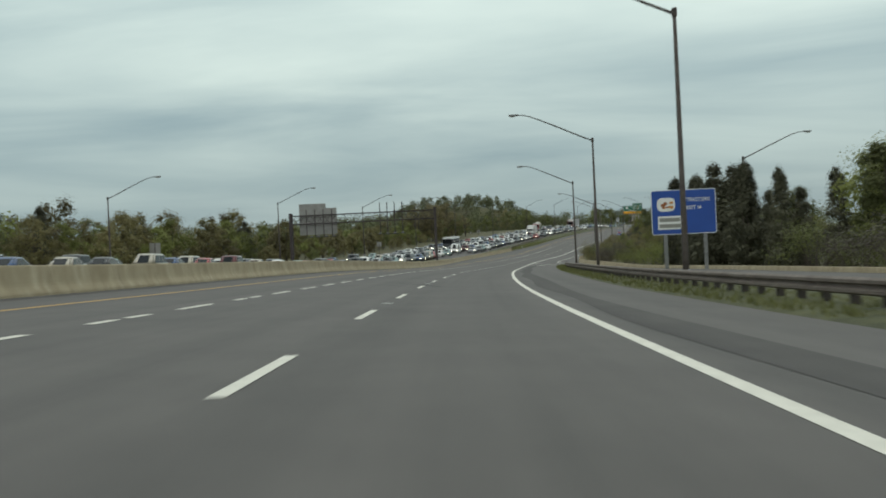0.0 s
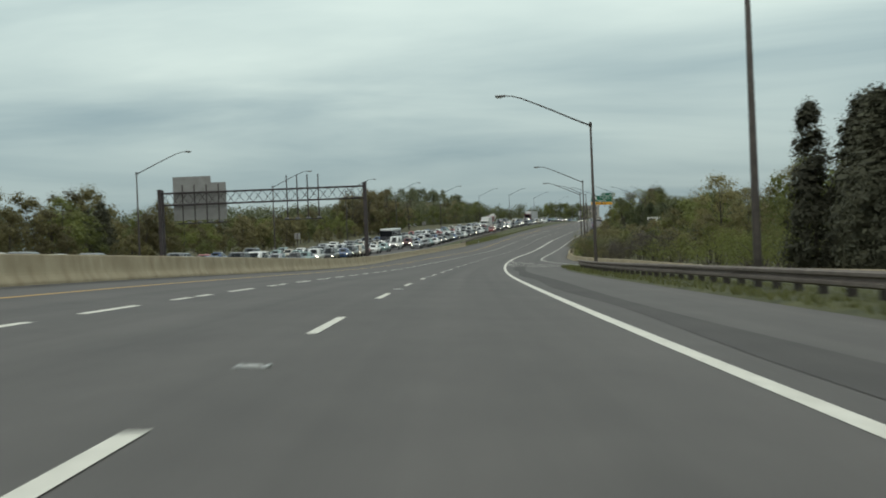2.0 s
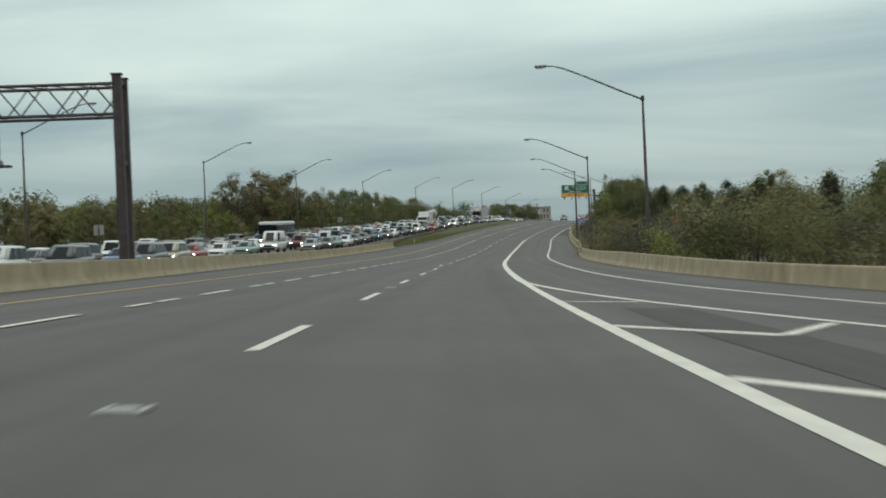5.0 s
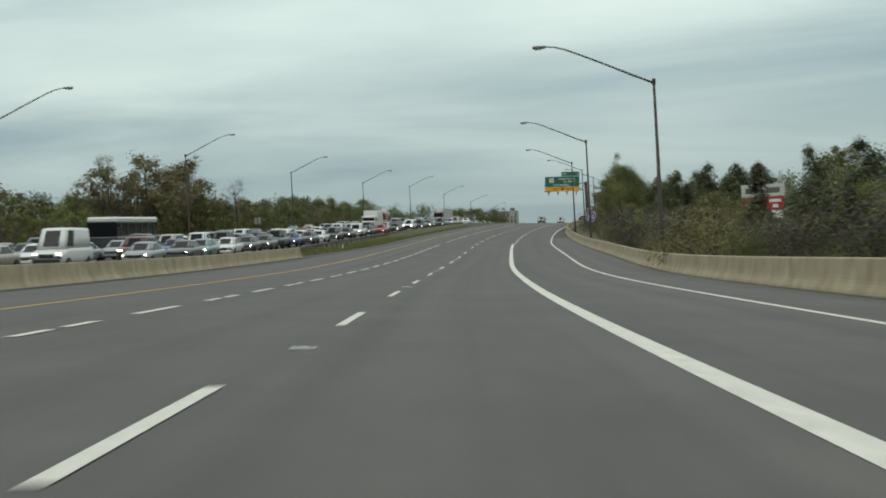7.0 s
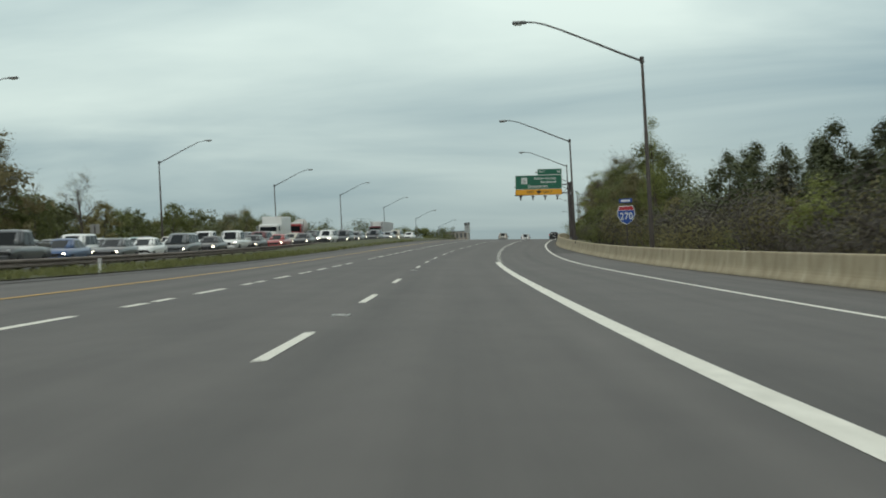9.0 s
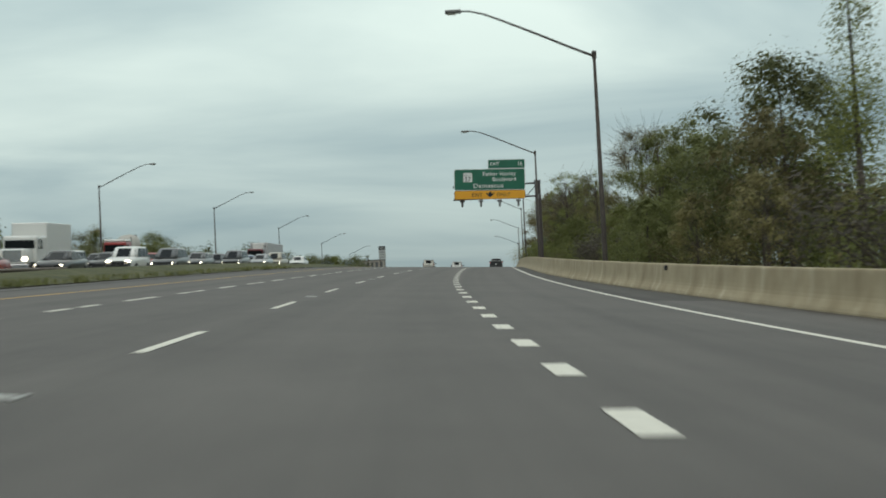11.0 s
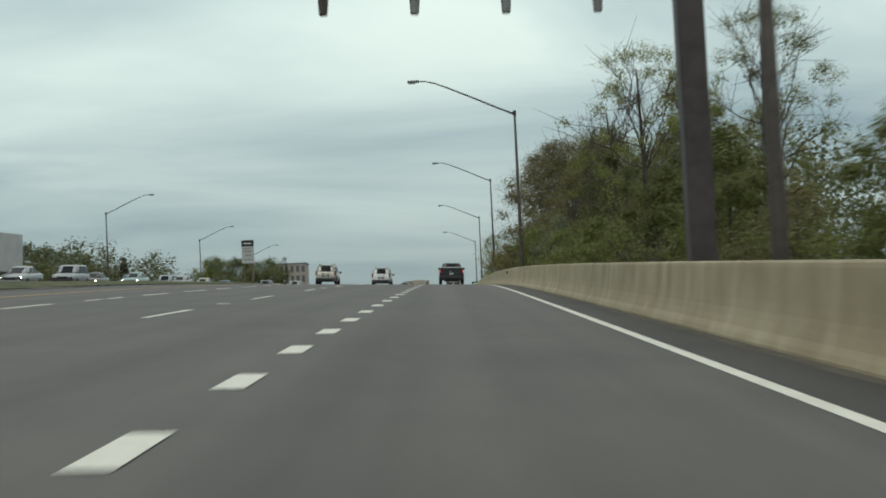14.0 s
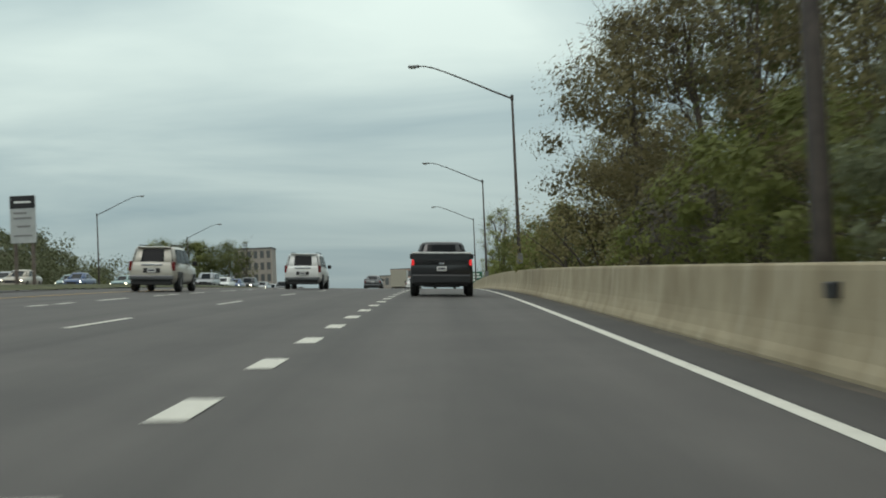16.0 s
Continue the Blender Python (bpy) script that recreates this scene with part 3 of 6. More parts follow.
def guardrail(name, label, s0, s1, offset, face=1, mat=RUST, gap=1.9, sunk=0.0):
    owner = thing(name, label, "guardrail", kind="structure")
    sweep("beam", s0, s1, [(a * face, h - sunk) for a, h in WBEAM], offset, mat, 4.0, parent=owner)
    post_mesh = from_bm("post", boxed(-0.08, 0.08, -0.10, 0.10, -0.3, 0.74 - sunk, 0.01), POST)
    s = s0 + 0.3
    while s < s1:
        o = offset(s) if callable(offset) else offset
        ob = new("post", post_mesh)
        ob.matrix_world = place(s, o + face * 0.13)
        ob.parent = owner
        s += gap
    return owner


guardrail("guardrail_verge", "weathered steel guardrail on dark posts in the grass", -20, 156, 8.75, sunk=0.11)
guardrail("guardrail_median", "weathered steel guardrail along the grassy median", 324, 425, spline([310, 321, 336, 360, 400, 440], [-11.6, -12.0, -13.2, -14.2, -14.4, -14.0]), face=-1, gap=3.8, sunk=0.2)


# ---- street lamps ----
def street_lamp():
    lamp = thing("street_lamp", "tall dark steel street lamp with a long bent arm", "street lamp", "street lamps")
    bm = bmesh.new()
    tube(bm, [(0, 0, -0.6), (0, 0, 0.5), (0, 0, 10.3)], [0.14, 0.13, 0.07], 10)
    part("pole", bm, POST, lamp, smooth=True)
    part("base", boxed(-0.2, 0.2, -0.2, 0.2, -0.6, 0.05, 0.02), STEEL, lamp)
    bm = bmesh.new()
    pts = [(0, 0, 10.1), (-1.1, 0, 10.58), (-2.6, 0, 11.28), (-4.1, 0, 11.95), (-4.9, 0, 12.28), (-5.5, 0, 12.44), (-5.95, 0, 12.47)]
    tube(bm, pts, [0.06, 0.056, 0.052, 0.047, 0.043, 0.04, 0.04], 8)
    part("arm", bm, POST, lamp, smooth=True)
    part("collar", boxed(-0.1, 0.1, -0.1, 0.1, 9.98, 10.34, 0.03), POST, lamp)
    head = part("lamp_head", boxed(-6.65, -5.9, -0.16, 0.16, 12.39, 12.54, 0.05), STEEL, lamp, "grey cobra lamp head")
    part("lens", boxed(-6.55, -6.15, -0.11, 0.11, 12.33, 12.40, 0.02), plain("lamp_glass", (0.5, 0.5, 0.45), 0.2), head)
    return lamp


def stand_by_top(ob, x, y, z, turn):
    """Stands a lamp so that its pole's top lies at the given place."""
    ob.matrix_world = Matrix.LocRotScale((x, y, z - 10.3), Euler((0, 0, turn)), None)


LAMP = street_lamp()
RIGHT_TOPS = [(9.5, 51, 10.1), (12.45, 104.8, 9.57), (16.1, 157.7, 8.73), (28.8, 245.4, 8.74), (36.9, 302.1, 9.02), (47.3, 362.2, 11.06), (58.37, 417.85, 12.85), (73.5, 475.7, 15.44), (90.31, 535.88, 17.45), (109.7, 601.8, 19.9), (126.6, 661.3, 19.8), (144, 721, 19.0)]
LEFT_TOPS = [(-40.1, 156.6, 9.4), (-27.7, 220.7, 10.6), (-17.0, 281, 11.5), (-6.9, 341, 13.0), (4.1, 400.5, 14.8), (17.9, 458, 16.2), (33.8, 515.2, 17.4), (50.1, 576.7, 19.7), (67.2, 640.9, 20.4), (85.5, 708, 20.4), (103, 771, 20), (29.7, 127, 8.9)]
first = True
for tops, turned in ((RIGHT_TOPS, 0.0), (LEFT_TOPS, math.pi)):
    for x, y, z in tops:
        lamp = LAMP if first else copy_thing(LAMP, Matrix())
        first = False
        s_here = float(np.interp(y, STEP_Y, STEP_S))
        stand_by_top(lamp, x, y, z, road_turn(s_here) + turned)


# ---- signs ----
GREEN = material("green_sign_sheeting", (0.010, 0.105, 0.062), (0.014, 0.135, 0.082), 0.8, 0.45, 0.0)
BLUE = material("blue_sign_sheeting", (0.012, 0.055, 0.26), (0.016, 0.07, 0.33), 0.8, 0.45, 0.0)
AMBER = material("yellow_sign_sheeting", (0.72, 0.33, 0.015), (0.8, 0.38, 0.02), 0.8, 0.45, 0.0)
SIGN_WHITE = material("white_sign_sheeting", (0.62, 0.63, 0.62), (0.75, 0.76, 0.75), 1.5, 0.5, 0.0)
SIGN_BLACK = plain("black_sign_ink", (0.012, 0.012, 0.014), 0.5)
SIGN_RED = plain("red_sign_sheeting", (0.42, 0.03, 0.04), 0.5)
SIGN_BACK = material("bare_aluminium_sign_back", (0.23, 0.225, 0.215), (0.31, 0.305, 0.295), 1.2, 0.6, 0.0, 0.15)
GANTRY = material("painted_gantry_steel", (0.035, 0.028, 0.03), (0.075, 0.06, 0.06), 2.5, 0.6, 0.1, 0.2)


def lettering(name, text, size, x, z, y, mat, parent, align="LEFT", wide=1.0, label=""):
    """Letters standing upright on a plane that faces -y, as a mesh of their own."""
    def shape(body):
        curve = bpy.data.curves.new(name, "FONT")
        curve.body, curve.size, curve.extrude, curve.offset = body, size, 0.006, size * 0.012
        curve.space_character = 1.1
        tmp = bpy.data.objects.new(name, curve)
        scene.collection.objects.link(tmp)
        bpy.context.view_layer.update()
        me = bpy.data.meshes.new_from_object(tmp.evaluated_get(bpy.context.evaluated_depsgraph_get()))
        bpy.data.objects.remove(tmp)
        return me, max((v.co.x for v in me.vertices), default=0.0)

    full = shape(text)[1] * wide
    start = x - {"LEFT": 0, "CENTER": full / 2, "RIGHT": full}[align]
    for k, sign_char in enumerate(text):
        if sign_char == " ":
            continue
        me, right = shape(sign_char)
        move = shape(text[: k + 1])[1] - right
        me.transform(Matrix.Translation((start + move * wide, y, z)) @ Matrix.Rotation(radians(90), 4, "X") @ Matrix.Diagonal((wide, 1, 1, 1)))
        me.materials.clear()
        me.materials.append(mat)
        ob = new("letter", me)
        ob.parent = parent


def rounded(x0, x1, z0, z1, r, y0, y1):
    """A plate with rounded corners, upright, between y0 and y1."""
    bm = bmesh.new()
    pts = []
    for cx, cz, a0 in ((x1 - r, z1 - r, 0), (x0 + r, z1 - r, 90), (x0 + r, z0 + r, 180), (x1 - r, z0 + r, 270)):
        for k in range(5):
            a = radians(a0 + k * 22.5)
            pts.append((cx + r * math.cos(a), cz + r * math.sin(a)))
    front = [bm.verts.new((x, y0, z)) for x, z in pts]
    back = [bm.verts.new((x, y1, z)) for x, z in pts]
    bm.faces.new(front)
    bm.faces.new(back[::-1])
    n = len(pts)
    for k in range(n):
        bm.faces.new((front[k], back[k], back[(k + 1) % n], front[(k + 1) % n]))
    return bm


def bordered(name, x0, x1, z0, z1, face, rim, parent, y=0.0, r=0.15, edge=0.05, label=""):
    """A panel: backing plate, border and face."""
    p = part(name, rounded(x0, x1, z0, z1, r, y, y + 0.05), rim, parent, label)
    part("face", rounded(x0 + edge, x1 - edge, z0 + edge, z1 - edge, max(r - edge, 0.02), y - 0.008, y + 0.01), face, p)
    return p


def bars(parent, rows, mat, y):
    """Writing that cannot be read: plain bars (x0, x1, z, height)."""
    for x0, x1, z, h in rows:
        part("text_bar", boxed(x0, x1, y - 0.006, y + 0.004, z - h / 2, z + h / 2), mat, parent)


# exit sign on a cantilever
def exit_sign():
    turn = road_turn(492)
    foot = road(491.5, 10.22)
    top = 13.4
    sign = thing("exit_sign", "green overhead exit sign with yellow band on a steel cantilever", "road sign", at=Matrix.LocRotScale(foot, Euler((0, 0, turn)), None))
    base = foot.z
    h = top - base
    post = part("post", boxed(-0.27, 0.27, -0.27, 0.27, -0.4, h, 0.04), GANTRY, sign)
    part("cap", boxed(-0.33, 0.33, -0.33, 0.33, h, h + 0.06, 0.01), GANTRY, post)
    part("junction_box", boxed(-0.1, 0.12, -0.4, -0.26, h - 1.75, h - 1.35, 0.02), STEEL, post)
    z0 = 11.78 - base
    for zz in (h - 0.2, h - 1.45):
        bm = bmesh.new()
        for yy in (-0.22, 0.22):
            tube(bm, [(-8.2, yy, zz), (0.3, yy, zz)], 0.07, 6)
        part("chord", bm, GANTRY, sign)
    for k in range(7):
        x = -7.7 + k * 1.1
        bm = bmesh.new()
        for yy in (-0.22, 0.22):
            tube(bm, [(x, yy, h - 0.2), (x + 1.1, yy, h - 1.45)] if k % 2 else [(x, yy, h - 1.45), (x + 1.1, yy, h - 0.2)], 0.03, 5)
        tube(bm, [(x, -0.22, h - 0.2), (x, 0.22, h - 0.2)], 0.025, 5)
        part("brace", bm, GANTRY, sign)
    # panels, leaning with the road's bank
    x0, x1 = -7.87, -1.30
    main = bordered("main_panel", x0, x1, 0.84, 2.84, GREEN, SIGN_WHITE, sign, -0.4, 0.18)
    band = bordered("exit_only_panel", x0, x1, 0.0, 0.84, AMBER, SIGN_BLACK, sign, -0.4, 0.18, 0.035)
    tab = bordered("exit_tab", x1 - 3.42, x1, 2.845, 3.7, GREEN, SIGN_WHITE, sign, -0.4, 0.08, 0.04)
    lettering("letter", "Father Hurley", 0.50, x1 - 0.85, 2.20, -0.415, SIGN_WHITE, main, "RIGHT", 0.98)
    lettering("letter", "Boulevard", 0.50, x1 - 0.85, 1.68, -0.415, SIGN_WHITE, main, "RIGHT", 0.98)
    lettering("letter", "Damascus", 0.57, x0 + 1.75, 1.08, -0.415, SIGN_WHITE, main, "LEFT", 1.12)
    lettering("letter", "EXIT", 0.44, x0 + 1.63, 0.27, -0.415, SIGN_BLACK, band, "LEFT", 1.0)
    lettering("letter", "ONLY", 0.44, x0 + 3.92, 0.27, -0.415, SIGN_BLACK, band, "LEFT", 1.0)
    lettering("letter", "EXIT", 0.38, x1 - 3.2, 3.16, -0.415, SIGN_WHITE, tab, "LEFT", 1.0)
    lettering("letter", "16", 0.52, x1 - 0.72, 3.11, -0.415, SIGN_WHITE, tab, "LEFT", 0.9)
    shield = part("route_marker", rounded(x0 + 0.86, x0 + 1.68, 1.62, 2.5, 0.05, -0.414, -0.40), SIGN_WHITE, main)
    part("marker_line", boxed(x0 + 0.9, x0 + 1.64, -0.418, -0.412, 2.2, 2.235), SIGN_BLACK, shield)
    lettering("letter", "27", 0.56, x0 + 1.27, 1.70, -0.42, SIGN_BLACK, shield, "CENTER", 0.95)
    bm = bmesh.new()
    ax, az = x0 + 3.32, 0.42
    pts = [(0, -0.26), (0.40, 0.10), (0.36, 0.17), (0.14, 0.09), (0.10, 0.26), (-0.10, 0.26), (-0.14, 0.09), (-0.36, 0.17), (-0.40, 0.10)]
    bm.faces.new([bm.verts.new((ax + x, -0.416, az + z)) for x, z in pts])
    part("down_arrow", bm, SIGN_BLACK, band)
    for k in range(4):
        x = x0 + 0.75 + k * 1.72
        bm = bmesh.new()
        tube(bm, [(x, -0.3, 0.0), (x, -0.75, -0.12), (x, -0.8, -0.14)], 0.03, 5)
        tube(bm, [(x, -0.8, -0.1), (x, -0.8, -0.24), (x, -0.8, -0.30)], [0.22, 0.24, 0.16], 8)
        tube(bm, [(x, -0.8, -0.28), (x, -0.83, -0.74)], [0.11, 0.08], 8)
        part("sign_light", bm, STEEL if k else POST, sign, "grey lamp hanging below the sign")
    moved = [main, band, tab] + [o for o in sign.children if o.name.startswith("sign_light")]
    shift = Matrix.Translation((-3.0, 0, z0)) @ Matrix.Rotation(radians(1.9), 4, "Y") @ Matrix.Diagonal((1.045, 1, 1.035, 1)) @ Matrix.Translation((3.0, 0, 0))
    for o in moved:
        o.matrix_local = shift
    return sign


exit_sign()


# blue attractions sign on two posts
def attractions_sign():
    turn = road_turn(79)
    sign = thing("attractions_sign", "large blue attractions sign on two grey steel posts", "road sign", at=Matrix.LocRotScale((14.75, 79.1, 1.38), Euler((0, 0, turn - radians(2))), None))
    panel = bordered("panel", -1.95, 1.95, 0, 2.72, BLUE, SIGN_WHITE, sign, 0, 0.16, 0.04)
    lettering("letter", "ATTRACTIONS", 0.31, -0.1, 1.98, -0.012, SIGN_WHITE, panel, "LEFT", 0.76)
    lettering("letter", "EXIT 16", 0.31, 0.15, 1.5, -0.012, SIGN_WHITE, panel, "LEFT", 0.82)
    logo = part("logo_panel", rounded(-1.6, -0.5, 1.42, 2.25, 0.3, -0.018, -0.005), SIGN_WHITE, panel, "white panel with brown and orange shapes")
    rng = random.Random(4)
    for k in range(9):
        x, z = -1.4 + rng.random() * 0.65, 1.55 + rng.random() * 0.4
        part("logo_shape", rounded(x, x + 0.1 + rng.random() * 0.16, z, z + 0.08 + rng.random() * 0.12, 0.03, -0.022 - k * 0.0015, -0.017), plain("brown_logo_ink", (0.25, 0.08, 0.02) if k % 2 else (0.5, 0.2, 0.03), 0.5), logo)
    name_plate = part("name_panel", rounded(-1.58, -0.15, 0.32, 1.13, 0.06, -0.018, -0.005), SIGN_WHITE, panel)
    bars(name_plate, [(-1.48, -0.25, 0.9, 0.24), (-1.5, -0.23, 0.53, 0.24)], plain("grey_letter_ink", (0.22, 0.22, 0.2), 0.5), -0.02)
    for x in (-1.15, 1.25):
        g = -2.2
        part("post", boxed(x - 0.11, x + 0.11, 0.06, 0.26, g, 2.4, 0.015), STEEL, sign)
    return sign


attractions_sign()


# interstate shield
def route_shield():
    foot = road(385.9, 12.55)
    sign = thing("route_shield", "blue and red interstate route marker on a post", "road sign", at=Matrix.LocRotScale(foot, Euler((0, 0, road_turn(386.5))), Vector((0.86, 1, 0.9))))
    part("post", boxed(-0.06, 0.06, 0.0, 0.08, -0.5, 4.3, 0.01), POST, sign)
    plate = boxed(-0.5, 0.5, -0.04, -0.01, 3.95, 4.25, 0.01)
    tabp = part("direction_plate", plate, BLUE, sign)
    bars(tabp, [(-0.35, 0.35, 4.1, 0.14)], SIGN_WHITE, -0.042)

    def outline(k):
        pts = [(0, -0.78), (0.42, -0.55), (0.68, -0.1), (0.66, 0.3), (0.5, 0.66), (0.25, 0.6), (0, 0.66), (-0.25, 0.6), (-0.5, 0.66), (-0.66, 0.3), (-0.68, -0.1), (-0.42, -0.55)]
        return [(x * k, z * k) for x, z in pts]

    def plate_of(points, y0, y1):
        bm = bmesh.new()
        f = [bm.verts.new((x, y0, z + 3.1)) for x, z in points]
        b = [bm.verts.new((x, y1, z + 3.1)) for x, z in points]
        bm.faces.new(f)
        bm.faces.new(b[::-1])
        for i in range(len(f)):
            bm.faces.new((f[i], b[i], b[(i + 1) % len(f)], f[(i + 1) % len(f)]))
        return bm

    rim = part("shield", plate_of(outline(1.0), -0.03, 0.0), SIGN_WHITE, sign)
    part("blue_field", plate_of([p for p in outline(0.93) if p[1] < 0.29] , -0.038, -0.028), BLUE, rim)
    part("red_band", plate_of([(0.6, 0.31), (0.47, 0.6), (0.24, 0.54), (0, 0.6), (-0.24, 0.54), (-0.47, 0.6), (-0.6, 0.31)], -0.038, -0.028), SIGN_RED, rim)
    lettering("letter", "270", 0.72, 0, 2.72, -0.045, SIGN_WHITE, rim, "CENTER", 0.85)
    return sign


route_shield()


# carpool sign in the median
def carpool_sign():
    a = Vector((79.72, 588.4, 12.94))
    s_here = float(np.interp(588.4, STEP_Y, STEP_S)) - 6
    sign = thing("carpool_sign", "black and white lane sign on two posts in the median", "road sign", at=Matrix.LocRotScale(a, Euler((0, 0, road_turn(s_here))), None))
    panel = part("panel", rounded(-0.62, 0.62, -2.3, 0, 0.05, 0, 0.04), material("faded_sign_face", (0.34, 0.36, 0.36), (0.46, 0.48, 0.48), 2, 0.6, 0.03), sign)
    head = part("header", rounded(-0.6, 0.6, -0.62, -0.02, 0.04, -0.01, 0.003), SIGN_BLACK, panel)
    bars(head, [(-0.4, 0.4, -0.32, 0.1)], SIGN_WHITE, -0.012)
    bars(panel, [(-0.45, 0.2, -0.85, 0.1), (-0.45, 0.42, -1.1, 0.1), (-0.3, 0.35, -1.5, 0.1), (-0.45, 0.45, -1.95, 0.08)], plain("grey_sign_ink", (0.2, 0.2, 0.2), 0.5), -0.003)
    for x in (-0.42, 0.42):
        part("post", boxed(x - 0.08, x + 0.08, 0.05, 0.18, -5.6, -0.4, 0.01), RUST, sign)
    return sign


carpool_sign()


# gantry over the oncoming lanes, seen from behind
def gantry():
    a, b = Vector((-1.15, 231.3, 8.85)), Vector((-26.85, 231.6, 8.9))
    span = (b - a).length
    turn = math.atan2(b.y - a.y, b.x - a.x)
    g = thing("sign_gantry", "dark steel truss gantry carrying the backs of road signs", "gantry", at=Matrix.LocRotScale(a, Euler((0, 0, turn)), None))
    for x in (0.0, span):
        drop = 10.9 if x else 10.4
        for yy in (-0.9, 0.9):
            column = part("column", boxed(x - 0.22, x + 0.22, yy - 0.2, yy + 0.2, -drop, 0.05, 0.03), GANTRY, g)
            part("column_cap", boxed(x - 0.27, x + 0.27, yy - 0.25, yy + 0.25, 0.05, 0.12, 0.01), GANTRY, column)
        part("column_tie", boxed(x - 0.12, x + 0.12, -0.7, 0.7, -0.3, -0.1), GANTRY, g)
        part("column_tie", boxed(x - 0.12, x + 0.12, -0.7, 0.7, -4.3, -4.1), GANTRY, g)
    for zz in (-0.35, -1.85):
        for yy in (-0.8, 0.8):
            bm = bmesh.new()
            tube(bm, [(0, yy, zz), (span, yy, zz)], 0.085, 6)
            part("chord", bm, GANTRY, g)
    n = 22
    for k in range(n):
        x0, x1 = span * k / n, span * (k + 1) / n
        bm = bmesh.new()
        for yy in (-0.8, 0.8):
            flip = k % 2 == (yy > 0)
            tube(bm, [(x0, yy, -0.35 if flip else -1.85), (x1, yy, -1.85 if flip else -0.35)], 0.04, 5)
        tube(bm, [(x0, -0.8, -0.35), (x1, 0.8, -0.35)], 0.025, 5)
        part("brace", bm, GANTRY, g)
    for x0, x1, z0, z1 in ((17.6, 19.5, -3.8, 0.9), (19.5, 24.3, -3.8, 1.75)):
        part("sign_back", boxed(x0, x1, -1.06, -1.01, z0, z1), SIGN_BACK, g, "plain grey back of a road sign")
    for x in (18.3, 19.8, 21.3, 22.8):
        part("support", boxed(x - 0.07, x + 0.07, 0.88, 1.02, -4.2, 0.6), GANTRY, g)
    for x in (5.8, 7.15, 8.45, 9.75):
        part("support", boxed(x - 0.07, x + 0.07, 0.88, 1.0, -4.2, 1.35), GANTRY, g)
    for x0, x1 in ((17.4, 23.4), (5.2, 10.2)):
        part("walkway", boxed(x0, x1, 0.7, 1.3, -4.3, -4.2), GANTRY, g)
        k = x0 + 0.6
        while k < x1:
            part("sign_light", boxed(k - 0.25, k + 0.25, 1.0, 1.3, -4.2, -3.98, 0.03), STEEL, g)
            k += 1.35
    return g


gantry()


# signs beyond the ramp and the oncoming lanes
def board_sign():
    foot = road(354.5, 27.2)
    sign = thing("shop_sign", "white and red roadside board among the trees", "sign", at=Matrix.LocRotScale(foot, Euler((0, 0, road_turn(354) - 0.1)), None))
    panel = part("panel", boxed(-1.95, 1.95, 0, 0.3, 4.15, 5.3, 0.03), material("faded_white_board", (0.42, 0.42, 0.39), (0.58, 0.58, 0.54), 2, 0.7, 0.05), sign)
    bars(panel, [(-1.6, -0.3, 4.72, 0.5), (0.3, 1.5, 4.72, 0.5)], plain("dark_letter_ink", (0.10, 0.10, 0.09), 0.5), -0.003)
    lower = part("lower_panel", boxed(-1.85, 1.85, 0, 0.25, 2.95, 4.1, 0.03), SIGN_RED, sign)
    bars(lower, [(-1.4, -0.5, 3.75, 0.28), (0.5, 1.6, 3.75, 0.28), (0.8, 1.3, 3.25, 0.3)], SIGN_WHITE, -0.003)
    part("white_panel", boxed(0.7, 1.7, -0.02, 0.2, 2.1, 2.85, 0.02), SIGN_WHITE, sign)
    for x in (-1.6, 1.6):
        part("post", boxed(x - 0.12, x + 0.12, 0.05, 0.25, -1.0, 3.0, 0.02), POST, sign)


board_sign()


def guide_sign():
    sign = thing("guide_sign", "green roadside guide sign on two posts beyond the crest", "road sign", at=place(760, 10.4))
    panel = bordered("panel", -1.3, 1.3, 2.2, 4.2, GREEN, SIGN_WHITE, sign, 0, 0.12, 0.05)
    bars(panel, [(-0.9, 0.7, 3.7, 0.3), (-0.9, 0.9, 3.2, 0.3), (-0.9, 0.3, 2.7, 0.3)], SIGN_WHITE, -0.01)
    for x in (-0.8, 0.8):
        part("post", boxed(x - 0.08, x + 0.08, 0.06, 0.2, -0.5, 4.0, 0.01), STEEL, sign)


guide_sign()


def small_sign(s, u, size, high):
    foot = road(s, u)
    sign = thing("small_road_sign", "grey back of a square road sign on a post", "road sign", "small signs", at=Matrix.LocRotScale(foot, Euler((0, 0, road_turn(s))), None))
    part("plate", boxed(-size, size, 0.05, 0.08, high - 2 * size, high, 0.005), SIGN_BACK, sign)
    part("post", boxed(-0.05, 0.05, -0.02, 0.05, -0.4, high - 0.1), POST, sign)


small_sign(300, -39.5, 0.55, 3.2)
small_sign(170, -46, 0.75, 3.6)
small_sign(430, -38.8, 0.5, 2.8)
for s in (345,):
    foot = road(s, -10.9)
    d = thing("delineator", "thin white delineator post in the median grass", "delineator", "delineators", at=Matrix.Translation(foot))
    part("stake", boxed(-0.04, 0.04, -0.02, 0.02, -0.1, 0.55, 0.008), SIGN_WHITE, d)
for s, u, size in ((542.7, 8.2, 0.12), (404, 9.5, 0.07)):
    foot = road(s, RAMP_WALL(s) + 0.42, 0.72)
    d = thing("barrier_reflector", "small dark reflector plate fixed to the concrete barrier", "reflector", "barrier reflectors", at=Matrix.LocRotScale(foot, Euler((0, 0, road_turn(s))), None))
    part("plate", boxed(-0.19, -0.08, -size, size, -0.07, 0.07, 0.01), SIGN_BLACK, d)


